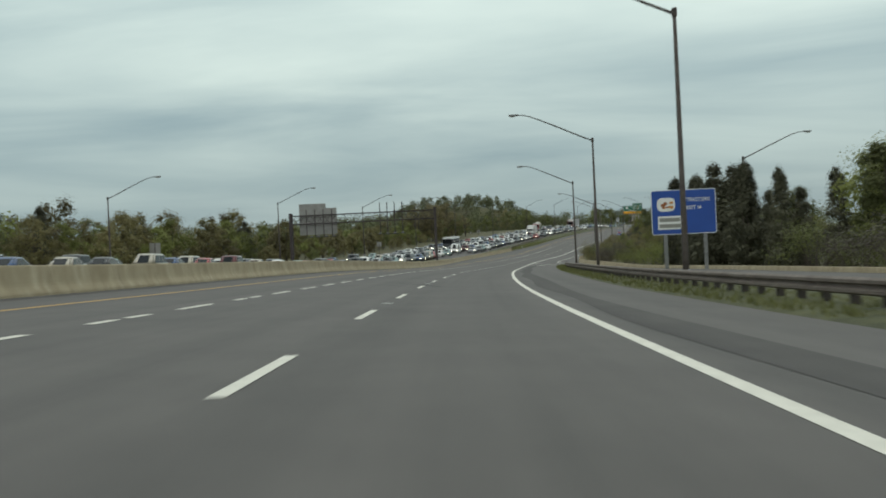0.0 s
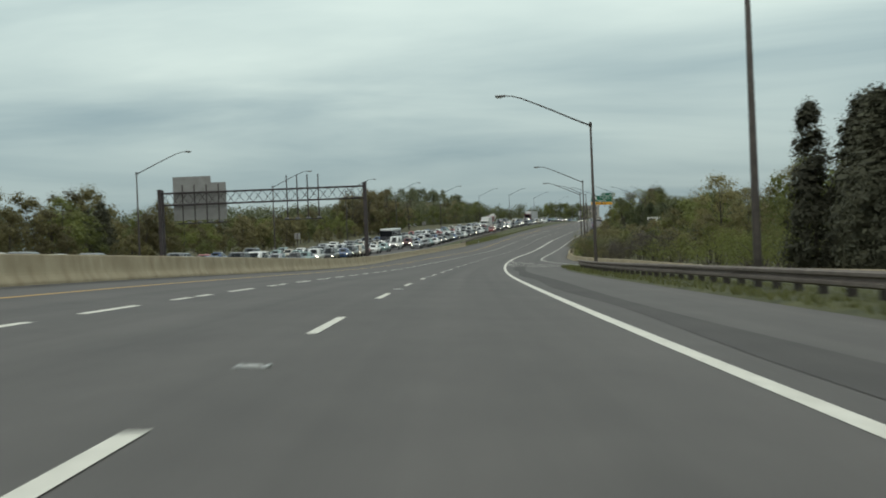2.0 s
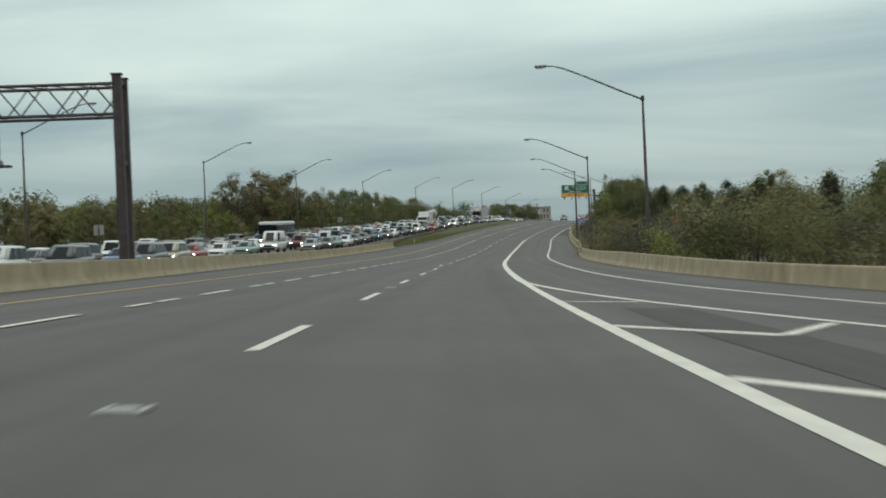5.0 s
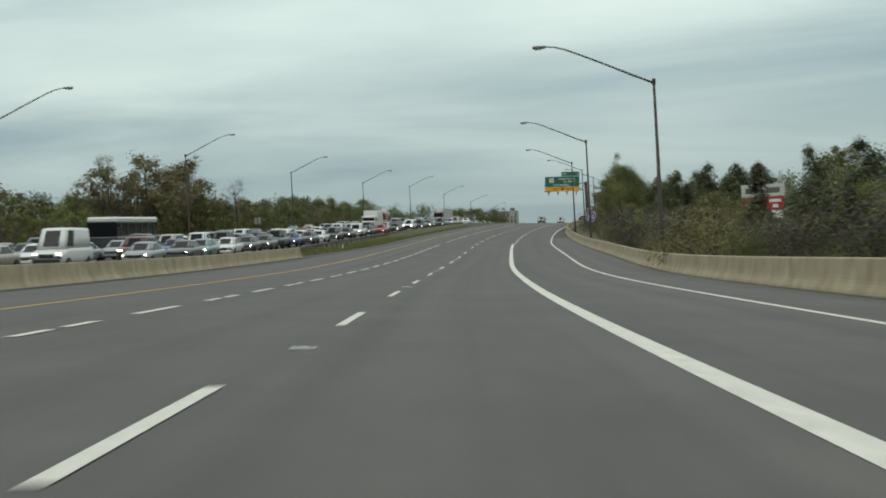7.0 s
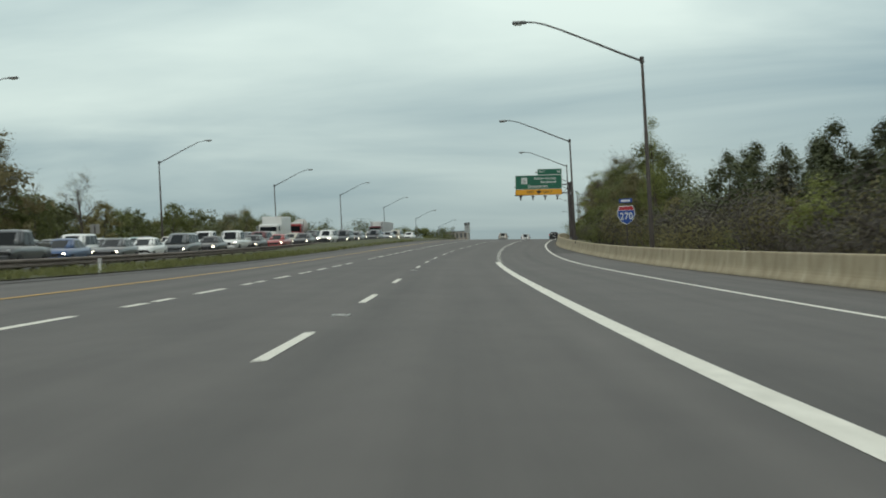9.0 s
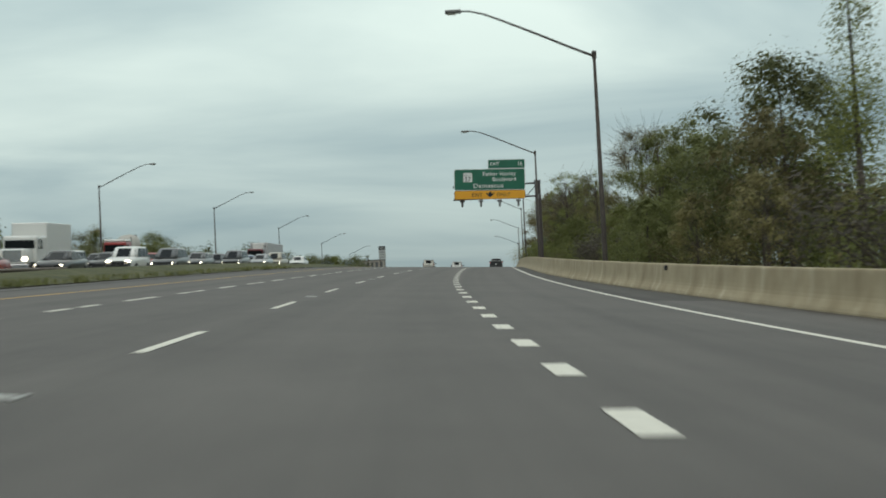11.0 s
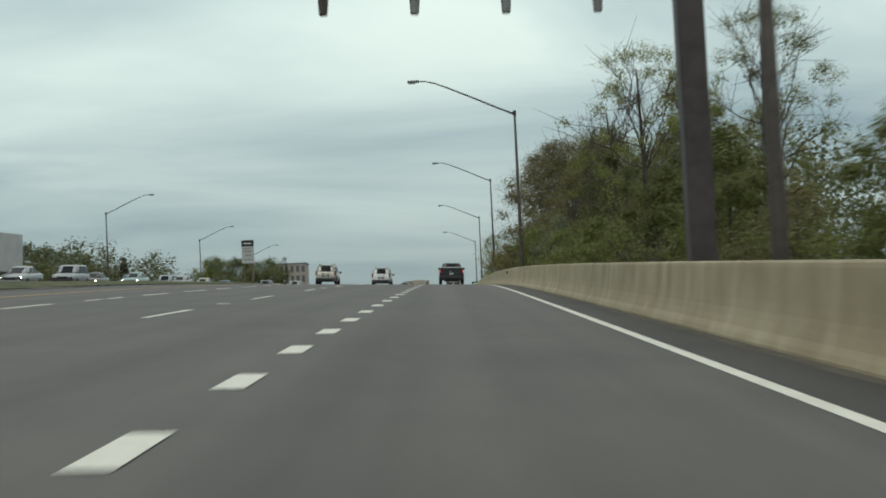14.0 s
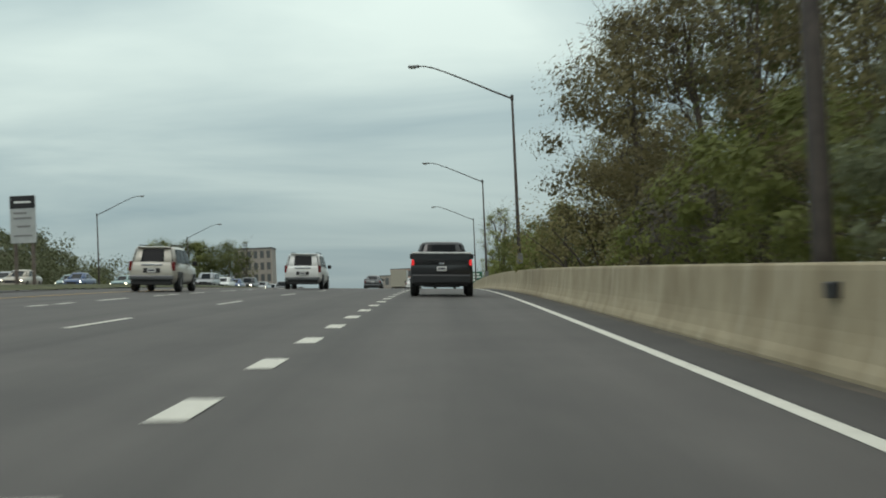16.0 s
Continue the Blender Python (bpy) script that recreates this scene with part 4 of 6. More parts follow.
# ---- trees and shrubs ----
LEAF_SPRING = foliage("spring_leaves", (0.082, 0.102, 0.026), (0.190, 0.198, 0.060))
LEAF_GREEN = foliage("dark_green_leaves", (0.060, 0.071, 0.026), (0.156, 0.166, 0.058))
LEAF_OLIVE = foliage("olive_budding_leaves", (0.095, 0.085, 0.036), (0.21, 0.185, 0.08))
LEAF_RUSSET = foliage("russet_budding_leaves", (0.078, 0.066, 0.032), (0.165, 0.142, 0.066))
LEAF_CEDAR = foliage("cedar_needles", (0.032, 0.033, 0.021), (0.080, 0.078, 0.044), 0.12)
LEAF_BRUSH = foliage("dry_brush_twigs", (0.046, 0.039, 0.031), (0.070, 0.060, 0.047), 0.1)
LEAF_EVERGREEN = foliage("dark_evergreen_leaves", (0.030, 0.038, 0.016), (0.088, 0.100, 0.040), 0.15)


def leaf_quads(centres, spreads, counts, size, rng, flat=0.8, drop=0.0, whole=True):
    """Many small leaf blades round the centres, turned outwards and up as leaves are, as verts and faces."""
    pts, out = [], []
    heart = np.mean(np.array(centres, float), axis=0)
    for c, sp, n in zip(centres, spreads, counts):
        p = rng.normal(0, 1, (n, 3))
        p /= np.maximum(np.linalg.norm(p, axis=1)[:, None], 1e-6)
        o = p.copy()
        p *= rng.random((n, 1)) ** 0.45 * sp
        p[:, 2] *= flat
        p[:, 2] -= drop * np.hypot(p[:, 0], p[:, 1])
        p += np.array(c)
        if whole:
            far = p - heart
            o = 0.6 * o + 0.7 * far / np.maximum(np.linalg.norm(far, axis=1)[:, None], 1e-6)
        pts.append(p)
        out.append(o)
    pts, out = np.concatenate(pts), np.concatenate(out)
    n = len(pts)
    out = out + np.array((0, 0, 0.45)) + rng.normal(0, 0.33, (n, 3))
    out /= np.maximum(np.linalg.norm(out, axis=1)[:, None], 1e-6)
    a = np.cross(out, rng.normal(0, 1, (n, 3)))
    a /= np.maximum(np.linalg.norm(a, axis=1)[:, None], 1e-6)
    b = np.cross(out, a)
    k = size * (0.55 + 0.9 * rng.random((n, 1)))
    v = np.stack([pts + a * k, pts - a * k * 0.6 + b * k * 0.6, pts - a * k * 0.6 - b * k * 0.6], 1).reshape(-1, 3)
    f = np.arange(3 * n).reshape(-1, 3)
    return v, f


def inner_twigs(centres, spreads, count, size, rng):
    """Broader blades deep inside the leaf clumps, which close the crown."""
    return leaf_quads(centres, [0.72 * k for k in spreads], [count] * len(centres), size, rng)


def quads_mesh(name, v, f, mat, core=None):
    me = bpy.data.meshes.new(name)
    faces = f.tolist()
    if core:
        faces += (core[1] + len(v)).tolist()
        v = np.concatenate([v, core[0]])
    me.from_pydata(v.tolist(), [], faces)
    me.materials.append(mat)
    return me


def limbs_mesh(name, height, tips, rng, trunk=0.16, fork=0.3, twigs=0):
    """A tapered trunk with limbs that reach to the tips, and twigs at their ends."""
    bm = bmesh.new()
    top = height * 0.86
    lean = rng.normal(0, 0.03, 2) * height
    spine = [(lean[0] * (k / 6) ** 2, lean[1] * (k / 6) ** 2, -0.4 + (top + 0.4) * k / 6) for k in range(7)]
    tube(bm, spine, [trunk * (1 - 0.86 * k / 6) for k in range(7)], 7)
    for tip in tips:
        tip = Vector(tip)
        z0 = max(min(tip.z * (0.5 + 0.32 * rng.random()), top * 0.9), height * fork)
        q = z0 / top
        start = Vector((lean[0] * q * q, lean[1] * q * q, z0))
        reach = (tip - start).length
        bend = [Vector(rng.normal(0, 0.045, 3).tolist()) * reach for _ in range(3)]
        sag = Vector((0, 0, 0.10 * reach))
        way = [start, start.lerp(tip, 0.28) + bend[0] + sag * 0.3, start.lerp(tip, 0.55) + bend[1] + sag * 0.5, start.lerp(tip, 0.8) + bend[2] + sag * 0.3, tip]
        r = trunk * (1 - 0.8 * q) * 0.36
        tube(bm, way, [r, r * 0.75, r * 0.5, r * 0.3, 0.008], 4, False)
        for _ in range(twigs):
            k = 1 + int(rng.random() * 2.99)
            a = way[k].lerp(way[k + 1], rng.random())
            d = Vector(rng.normal(0, 1, 3).tolist()) * 0.06 * height
            d += (tip - start).normalized() * 0.05 * height
            d.z += 0.02 * height
            tube(bm, [a, a + d], [0.017, 0.007], 3, False)
    return from_bm(name, bm, BARK, True)


def broad_tree(name, label, height, wide, leaf_mat, n_leaves, leaf, seed, sparse=0.0, twigs=0, low=0.25, dense=0):
    rng = np.random.default_rng(seed)
    tree = thing(name, label, "tree", "trees beside the motorway")
    n = 34 if n_leaves < 6000 else 60
    tips = []
    for k in range(n):
        a, q = rng.random() * math.tau, rng.random() ** 0.8
        z = height * (low + (0.97 - low) * q)
        shape = math.sin(math.pi * min(max((q * 0.86 + 0.14), 0.0), 1.0)) ** 0.6
        r = wide * 0.5 * shape * (0.45 + 0.55 * rng.random())
        tips.append((math.cos(a) * r, math.sin(a) * r, z))
    part("trunk", limbs_mesh("trunk", height, tips[: 26 if twigs else 14], rng, 0.017 * height, max(low * 0.8, 0.12), twigs), BARK, tree)
    n_leaves, leaf = (int(n_leaves * 1.9), leaf * 0.84) if n_leaves >= 6000 else (int(n_leaves * 1.7), leaf * 0.76)
    counts = [max(int(n_leaves / n * (0.4 + 1.2 * rng.random()) * (1 - sparse)), 1) for _ in tips]
    spreads = [wide * (0.13 + 0.11 * rng.random()) * (1 if n < 60 else 0.8) * (0.48 if twigs > 8 else 1) for _ in tips]
    v, f = leaf_quads(tips, spreads, counts, leaf, rng)
    part("crown", quads_mesh("crown", v, f, leaf_mat, inner_twigs(tips, spreads, int(dense * 1.3), leaf * 2.3, rng) if dense else None), leaf_mat, tree)
    return tree


def cedar(name, label, height, wide, n_leaves, leaf, seed, mat=None, full=False):
    rng = np.random.default_rng(seed)
    tree = thing(name, label, "tree", "trees beside the motorway")
    part("trunk", limbs_mesh("trunk", height, [], rng, 0.014 * height), BARK, tree)
    n_leaves, leaf = int(n_leaves * 2.8), leaf * 0.56
    centres, spreads = [], []
    for k in range(70):
        q = rng.random()
        z = height * (0.04 + 0.94 * q)
        r = wide * 0.5 * ((1 - q**2.6) ** 0.6 if full else (1 - q) ** 0.62) * (0.55 + 0.5 * rng.random()) * (0.75 if q < 0.1 else 1)
        a = rng.random() * math.tau
        centres.append((math.cos(a) * r * 0.75, math.sin(a) * r * 0.75, z))
        spreads.append(0.12 * wide + 0.25 * r)
    counts = [int(n_leaves / 70) for _ in centres]
    v, f = leaf_quads(centres, spreads, counts, leaf, rng, 1.25, 0.2)
    part("crown", quads_mesh("crown", v, f, mat or LEAF_CEDAR, None if mat and not full else inner_twigs(centres, spreads, 36 if full else 26, leaf * 2.6, rng)), LEAF_CEDAR, tree)
    return tree


def shrub(name, label, height, wide, mat, n_leaves, leaf, seed):
    rng = np.random.default_rng(seed)
    n_leaves, leaf = int(n_leaves * 2.3), leaf * 0.62
    bush = thing(name, label, "shrub", "shrubs beside the motorway")
    bm = bmesh.new()
    tips = [((rng.random() - 0.5) * wide, (rng.random() - 0.5) * wide, height * (0.3 + 0.6 * rng.random())) for _ in range(16)]
    for t in tips:
        tube(bm, [(t[0] * 0.2, t[1] * 0.2, -0.2), (t[0] * 0.6, t[1] * 0.6, t[2] * 0.6), t], [0.03, 0.02, 0.008], 4, False)
    tagged(part("thicket", bm, BARK, bush), kind="stuff")
    v, f = leaf_quads(tips, [wide * 0.24] * 16, [n_leaves // 16] * 16, leaf, rng, 0.9)
    part("crown", quads_mesh("crown", v, f, mat), mat, bush)
    return bush


# each kind: (tree, its height); "lite" stands far off, "near" close to the exit lane
LEAF_BLOSSOM = foliage("pale_blossom_leaves", (0.075, 0.095, 0.036), (0.27, 0.285, 0.18))
KINDS = {
    "spring": [(broad_tree("broadleaf_tree", "young broadleaf tree in light spring green leaf", 9, 6.5, LEAF_SPRING, 2300, 0.13, 11, dense=20), 9), (broad_tree("broadleaf_tree", "rounded broadleaf tree in fresh green leaf", 8, 6.0, LEAF_SPRING, 2200, 0.13, 12, low=0.15, dense=20), 8)],
    "green": [(broad_tree("broadleaf_tree", "dense dark green broadleaf tree", 9, 5.6, LEAF_GREEN, 2400, 0.13, 21, low=0.12, dense=32), 9), (broad_tree("broadleaf_tree", "oval dark green tree with a full crown", 10, 5.2, LEAF_GREEN, 2500, 0.13, 22, low=0.1, dense=32), 10)],
    "olive": [(broad_tree("budding_tree", "budding tree with thin olive foliage", 10, 7, LEAF_OLIVE, 2300, 0.12, 31, 0.1, 5, dense=16), 10)],
    "cedar": [(cedar("cedar_tree", "dark pointed cedar with dense needles", 9, 3.8, 3600, 0.14, 61), 9), (cedar("cedar_tree", "tall dark cedar with ragged outline", 11, 4.6, 3800, 0.15, 62), 11), (cedar("cedar_tree", "broad dark cedar down to the ground", 8, 4.4, 3600, 0.14, 63), 8)],
    "upright": [(cedar("evergreen_tree", "dense upright dark green evergreen with rounded top", 9, 4.8, 5200, 0.13, 65, LEAF_EVERGREEN, True), 9), (cedar("evergreen_tree", "broad dark evergreen with rounded shaggy outline", 9, 5.6, 5600, 0.13, 66, LEAF_EVERGREEN, True), 9)],
    "bare": [(broad_tree("bare_tree", "nearly bare tree with grey twigs and few buds", 14, 9, LEAF_OLIVE, 1300, 0.085, 51, 0.0, 14, 0.3), 14), (broad_tree("bare_tree", "bare spreading tree with pinkish buds", 13, 11, LEAF_RUSSET, 3600, 0.08, 52, 0.0, 16, 0.2), 13)],
    "thin": [(broad_tree("sparse_tree", "slender tree with sparse pale green leaves", 14, 6.0, LEAF_SPRING, 2400, 0.085, 71, 0.0, 9, 0.2), 14)],
    "lite_green": [(broad_tree("broadleaf_tree", "green tree beyond the oncoming lanes", 9, 6.5, LEAF_GREEN, 1100, 0.15, 24, low=0.1, dense=20), 9)],
    "lite_spring": [(broad_tree("broadleaf_tree", "light green tree beyond the oncoming lanes", 9, 7, LEAF_SPRING, 1100, 0.15, 13, low=0.12, dense=20), 9)],
    "lite_olive": [(broad_tree("budding_tree", "olive brown budding tree beyond the oncoming lanes", 9, 7, LEAF_OLIVE, 1100, 0.15, 33, 0.05, 3, 0.06, 22), 9)],
    "lite_russet": [(broad_tree("budding_tree", "reddish budding tree beyond the oncoming lanes", 9, 6.5, LEAF_RUSSET, 1100, 0.15, 43, 0.05, 3, 0.06, 20), 9)],
    "near_green": [(broad_tree("broadleaf_tree", "tall green broadleaf tree close behind the barrier", 12, 7.5, LEAF_GREEN, 7800, 0.075, 25, low=0.06, twigs=2, dense=45), 12), (broad_tree("broadleaf_tree", "rounded green broadleaf tree close behind the barrier", 9, 8.0, LEAF_GREEN, 7800, 0.07, 26, low=0.06, twigs=2, dense=45), 9)],
    "near_spring": [(broad_tree("broadleaf_tree", "bright green young tree close behind the barrier", 8, 5.5, LEAF_SPRING, 8000, 0.07, 14, low=0.05, dense=40), 8)],
    "near_olive": [(broad_tree("budding_tree", "tall budding tree with fine olive foliage", 14, 9, LEAF_OLIVE, 8500, 0.07, 32, 0.0, 8, 0.08, 36), 14)],
    "near_russet": [(broad_tree("budding_tree", "reddish brown budding tree with fine twigs", 12, 8.5, LEAF_RUSSET, 9500, 0.065, 41, 0.0, 8, 0.05, 45), 12)],
    "near_airy": [(broad_tree("sparse_tree", "wide airy tree with small spring leaves", 14, 9, LEAF_SPRING, 6500, 0.065, 72, 0.0, 10, 0.2), 14)],
    "wide_airy": [(broad_tree("sparse_tree", "wide spreading tree with dark limbs and small spring leaves", 14, 12.5, LEAF_OLIVE, 15000, 0.048, 73, 0.0, 40, 0.14, 10), 14)],
    "near_bare": [(broad_tree("bare_tree", "tall bare tree with dark limbs and fine buds", 13, 8, LEAF_OLIVE, 2600, 0.06, 53, 0.0, 16, 0.25), 13)],
    "fine_green": [(broad_tree("broadleaf_tree", "rounded green tree beside the far carriageway", 9, 7.5, LEAF_GREEN, 4600, 0.085, 27, low=0.08, dense=34), 9)],
    "fine_olive": [(broad_tree("budding_tree", "olive budding tree beside the far carriageway", 9, 7.5, LEAF_OLIVE, 4200, 0.085, 34, low=0.08, twigs=3, dense=26), 9)],
    "spruce": [(cedar("spruce_tree", "slender pointed tree with sparse pale leaves", 11, 3.4, 2600, 0.10, 64, LEAF_SPRING), 11)],
    "blossom": [(broad_tree("blossom_tree", "small tree with pale whitish blossom leaves", 4.5, 3.4, LEAF_BLOSSOM, 6200, 0.05, 15, low=0.05, dense=16), 4.5)],
    "bush": [(shrub("shrub", "low green bush beside the road", 2.2, 3.4, LEAF_SPRING, 1300, 0.085, 81), 2.2), (shrub("shrub", "dense dark green bush", 2.6, 3.6, LEAF_GREEN, 1350, 0.09, 82), 2.6)],
    "brush": [(shrub("brush", "dry grey brown brush behind the barrier", 2.2, 3.6, LEAF_BRUSH, 1350, 0.08, 91), 2.2), (shrub("brush", "tangled olive brush behind the barrier", 2.0, 3.6, LEAF_OLIVE, 1300, 0.08, 92), 2.0)],
}
used = set()


def plant(kind, at, height, rng):
    """Stands a copy of a tree of that kind, about that high, at a place."""
    src, full = rng.choice(KINDS[kind])
    k = height / full
    m = Matrix.LocRotScale(at, Euler((rng.uniform(-0.04, 0.04), rng.uniform(-0.04, 0.04), rng.uniform(0, math.tau))), Vector((k * rng.uniform(0.9, 1.2), k * rng.uniform(0.9, 1.2), k)))
    if src.name in used:
        return copy_thing(src, m @ Matrix.Diagonal((1 / src.scale[0], 1 / src.scale[1], 1 / src.scale[2], 1)))
    used.add(src.name)
    src.matrix_basis = m
    return src


def earth(s, u):
    """The ground's height beside the road."""
    p = road(s, u)
    p.z -= 0.12 + (far_drop(s) if u < -13 else 0) + (0.25 if u > 18 else 0) + (0.4 if u >= 29 else 0)
    return p


def grove(count, s_range, u_range, heights, kinds, seed, curve=None):
    """Scatters trees over a strip beside the road; curve gives the strip's inner edge."""
    rng = random.Random(seed)
    for k in range(count):
        s = s_range[0] + (s_range[1] - s_range[0]) * (k + rng.random()) / count
        u = rng.uniform(*u_range) + (curve(s) if curve else 0)
        plant(rng.choice(kinds), earth(s, u), rng.uniform(*heights), rng)


def wall_u(s):
    return RAMP_WALL(s) + 0.6


# right side, along the way
grove(10, (106, 137), (2.4, 5.4), (8.0, 9.8), ["cedar"], 1, wall_u)
grove(6, (88, 140), (9, 14), (7.5, 9), ["cedar", "cedar", "green"], 2, wall_u)
grove(10, (60, 125), (12, 26), (8, 10.5), ["spring", "green", "spring"], 3, wall_u)
grove(9, (55, 100), (2, 9), (2, 3.5), ["bush", "bush", "brush"], 4, wall_u)
grove(10, (125, 175), (3, 10), (1.8, 3.2), ["brush", "bush"], 5, wall_u)
grove(16, (150, 260), (9, 18), (4, 6.2), ["spring", "green", "olive", "olive"], 6, wall_u)
grove(14, (140, 260), (16, 30), (5.5, 7.5), ["spring", "olive", "green"], 7, wall_u)
grove(3, (200, 225), (13, 18), (6.5, 7.5), ["spring", "green"], 26, wall_u)
grove(22, (170, 300), (3.5, 9), (2, 3.8), ["brush", "bush", "spring", "olive"], 8, wall_u)
grove(12, (205, 300), (5, 11), (3.5, 5.5), ["green", "olive", "cedar", "spring"], 9, wall_u)
grove(24, (270, 392), (2.2, 7), (1.5, 2.6), ["brush", "brush", "bush"], 12, wall_u)
grove(16, (325, 402), (3.5, 11), (2.3, 3.5), ["brush"], 13, wall_u)
grove(9, (392, 428), (3.5, 8), (3, 4.8), ["spring", "olive", "green"], 14, wall_u)
grove(12, (424, 500), (3, 7), (1.8, 3.0), ["bush", "brush", "bush"], 17, wall_u)
grove(9, (436, 500), (5, 11), (2.4, 4.0), ["olive", "brush", "spring"], 27, wall_u)
grove(16, (190, 300), (2.0, 4.6), (2.0, 3.2), ["brush", "bush", "brush"], 45, wall_u)
# the trees that stand out beside the ramp, one by one: kind, along, across, height
for kind, s_at, u_at, high in (
    ("cedar", 138, 20.6, 9.8), ("cedar", 135.5, 22.2, 9.4), ("cedar", 131, 21.6, 9.2), ("spring", 100, 32, 10), ("spring", 108, 36, 10.5), ("green", 92, 30, 9.5), ("spring", 158, 29, 9.0), ("spring", 165, 26, 8.6), ("olive", 172, 27, 8.0), ("olive", 178, 24, 6.6), ("olive", 200, 25, 8.8),
    ("brush", 302, 13.6, 2.7), ("olive", 301, 14.2, 4.0), ("cedar", 318, 19.8, 6.6), ("upright", 318, 29, 7.6), ("upright", 324, 33, 8.6), ("upright", 331, 30.5, 8.6), ("upright", 338.7, 27.8, 8.2), ("spring", 326, 17.4, 3.7), ("spring", 345.7, 14.6, 3.6), ("olive", 334, 22, 4.4),
    ("upright", 384.9, 26.0, 8.6), ("upright", 384, 29.2, 9.0), ("cedar", 388.8, 32.6, 8.5), ("upright", 392, 29, 7.6), ("upright", 397.2, 21.0, 7.6), ("upright", 399.8, 23.6, 8.5), ("cedar", 393, 24.5, 6.4), ("olive", 376, 36, 6.5), ("upright", 390, 26.8, 8.0), ("upright", 380, 31.2, 8.6), ("upright", 376, 27.5, 7.2), ("upright", 402, 26.5, 8.0),
    ("green", 415, 46, 11), ("olive", 425, 50, 11), ("spring", 405, 44, 9.5), ("olive", 396, 42, 8.5), ("spruce", 406.8, 16.7, 11.3), ("olive", 415, 15.6, 6.8), ("spring", 425, 18.5, 7.2), ("near_green", 436, 18.4, 8.8), ("olive", 458, 15, 4.5),
    ("near_green", 420, 17.8, 9.6), ("near_green", 432.2, 15.8, 8.5), ("near_green", 441, 15.4, 8.7), ("near_green", 447, 18.2, 9.5), ("near_olive", 452, 16.8, 7.4), ("near_spring", 450, 14.2, 4.5), ("wide_airy", 463, 17.2, 10.9), ("near_green", 458, 17.6, 6.4), ("near_olive", 466, 21, 7.2), ("near_olive", 468, 19.5, 6.0), ("near_spring", 476.6, 13.0, 4.5), ("near_olive", 456, 18, 4.8), ("near_spring", 492.7, 15.2, 4.8), ("near_green", 499, 17, 5.2),
    ("near_spring", 506, 14.0, 5.5), ("near_spring", 512, 13.2, 4.6), ("near_green", 517, 15.0, 6.2), ("near_airy", 515.4, 17.6, 11.6), ("near_airy", 528.5, 15.2, 12.4), ("near_olive", 534, 18.2, 11.5), ("near_airy", 537, 19, 12.0), ("near_olive", 521, 19, 8.5),
    ("near_spring", 531.2, 12.6, 3.5), ("near_green", 534, 16.5, 6.5), ("near_olive", 528, 14.2, 4.4), ("near_green", 545.5, 15.8, 8.9), ("near_green", 538.5, 19.5, 8.2), ("near_green", 549, 20.5, 10.5), ("near_olive", 558, 21, 7.6), ("near_olive", 552, 18.5, 7.2), ("blossom", 548.2, 12.2, 4.5),
    ("near_olive", 555, 14.2, 8.2), ("near_russet", 562, 16.2, 11.0), ("bare", 556, 17.4, 14.0), ("near_olive", 570, 15.0, 11.0), ("near_green", 572, 19, 13.2), ("near_olive", 566, 19.5, 11.5), ("near_russet", 581, 16.0, 13.2), ("near_bare", 584, 18, 14), ("near_russet", 590, 14.4, 13.0),
    ("near_olive", 600, 15.5, 9.5), ("near_olive", 606, 19.5, 11), ("near_russet", 608, 17.0, 9.0), ("spring", 622, 14.0, 6.0), ("olive", 632, 14.4, 5.8), ("spring", 645, 13.8, 6.2), ("green", 660, 14.0, 6.0), ("spring", 676, 13.6, 6.6),
    ("thin", 708, 13.4, 12.0), ("near_airy", 728, 13.8, 13.0), ("spring", 742, 14.5, 9.0),
):
    plant(kind, earth(s_at, u_at), high, random.Random(int(s_at * 7)))
grove(9, (500, 536), (1.6, 4.0), (1.8, 3.0), ["spring", "brush", "bush"], 20, wall_u)
grove(12, (536, 600), (1.6, 4.5), (2.2, 4.2), ["olive", "green", "spring", "brush"], 24, wall_u)
grove(8, (600, 700), (2.0, 5), (2.5, 4.5), ["spring", "olive"], 25, wall_u)


# far side of the oncoming lanes


def far_u(s):
    return FAR_EDGE(s) - 27.5


LITE = ["lite_olive", "lite_spring", "lite_green", "lite_olive", "lite_russet"]
grove(34, (85, 250), (-10, -3), (5.9, 8.7), LITE + ["cedar"], 31, far_u)
grove(22, (250, 340), (-10, -3), (4.4, 6.6), LITE, 42, far_u)
grove(22, (85, 250), (-28, -10), (8.2, 11), LITE, 32, far_u)
grove(22, (250, 420), (-28, -10), (6, 8.4), LITE, 43, far_u)
grove(64, (80, 430), (-5, -1.5), (2.4, 4.0), ["lite_olive", "lite_russet", "lite_green", "lite_olive"], 41, far_u)
grove(24, (330, 520), (-16, -5), (4.5, 7), ["lite_green", "lite_olive", "lite_spring"], 33, far_u)
grove(9, (402, 442), (-12, -5), (10.5, 13), ["bare", "bare", "lite_olive", "lite_russet"], 34, far_u)
grove(3, (412, 447), (-10, -4), (7, 8), ["lite_green"], 35, far_u)
grove(1, (452, 453), (-6, -5), (9.5, 10), ["bare"], 39, far_u)
grove(9, (430, 560), (-45, -22), (6, 8.5), ["lite_green", "lite_green", "lite_olive"], 36, far_u)
grove(18, (590, 690), (-50, -18), (8, 10.5), ["fine_green", "fine_green", "fine_olive"], 40, far_u)
grove(9, (640, 800), (-22, -8), (4, 6.5), ["fine_green", "fine_olive"], 37, far_u)
grove(1, (690, 691), (-8, -7), (7, 7.5), ["cedar"], 38, far_u)

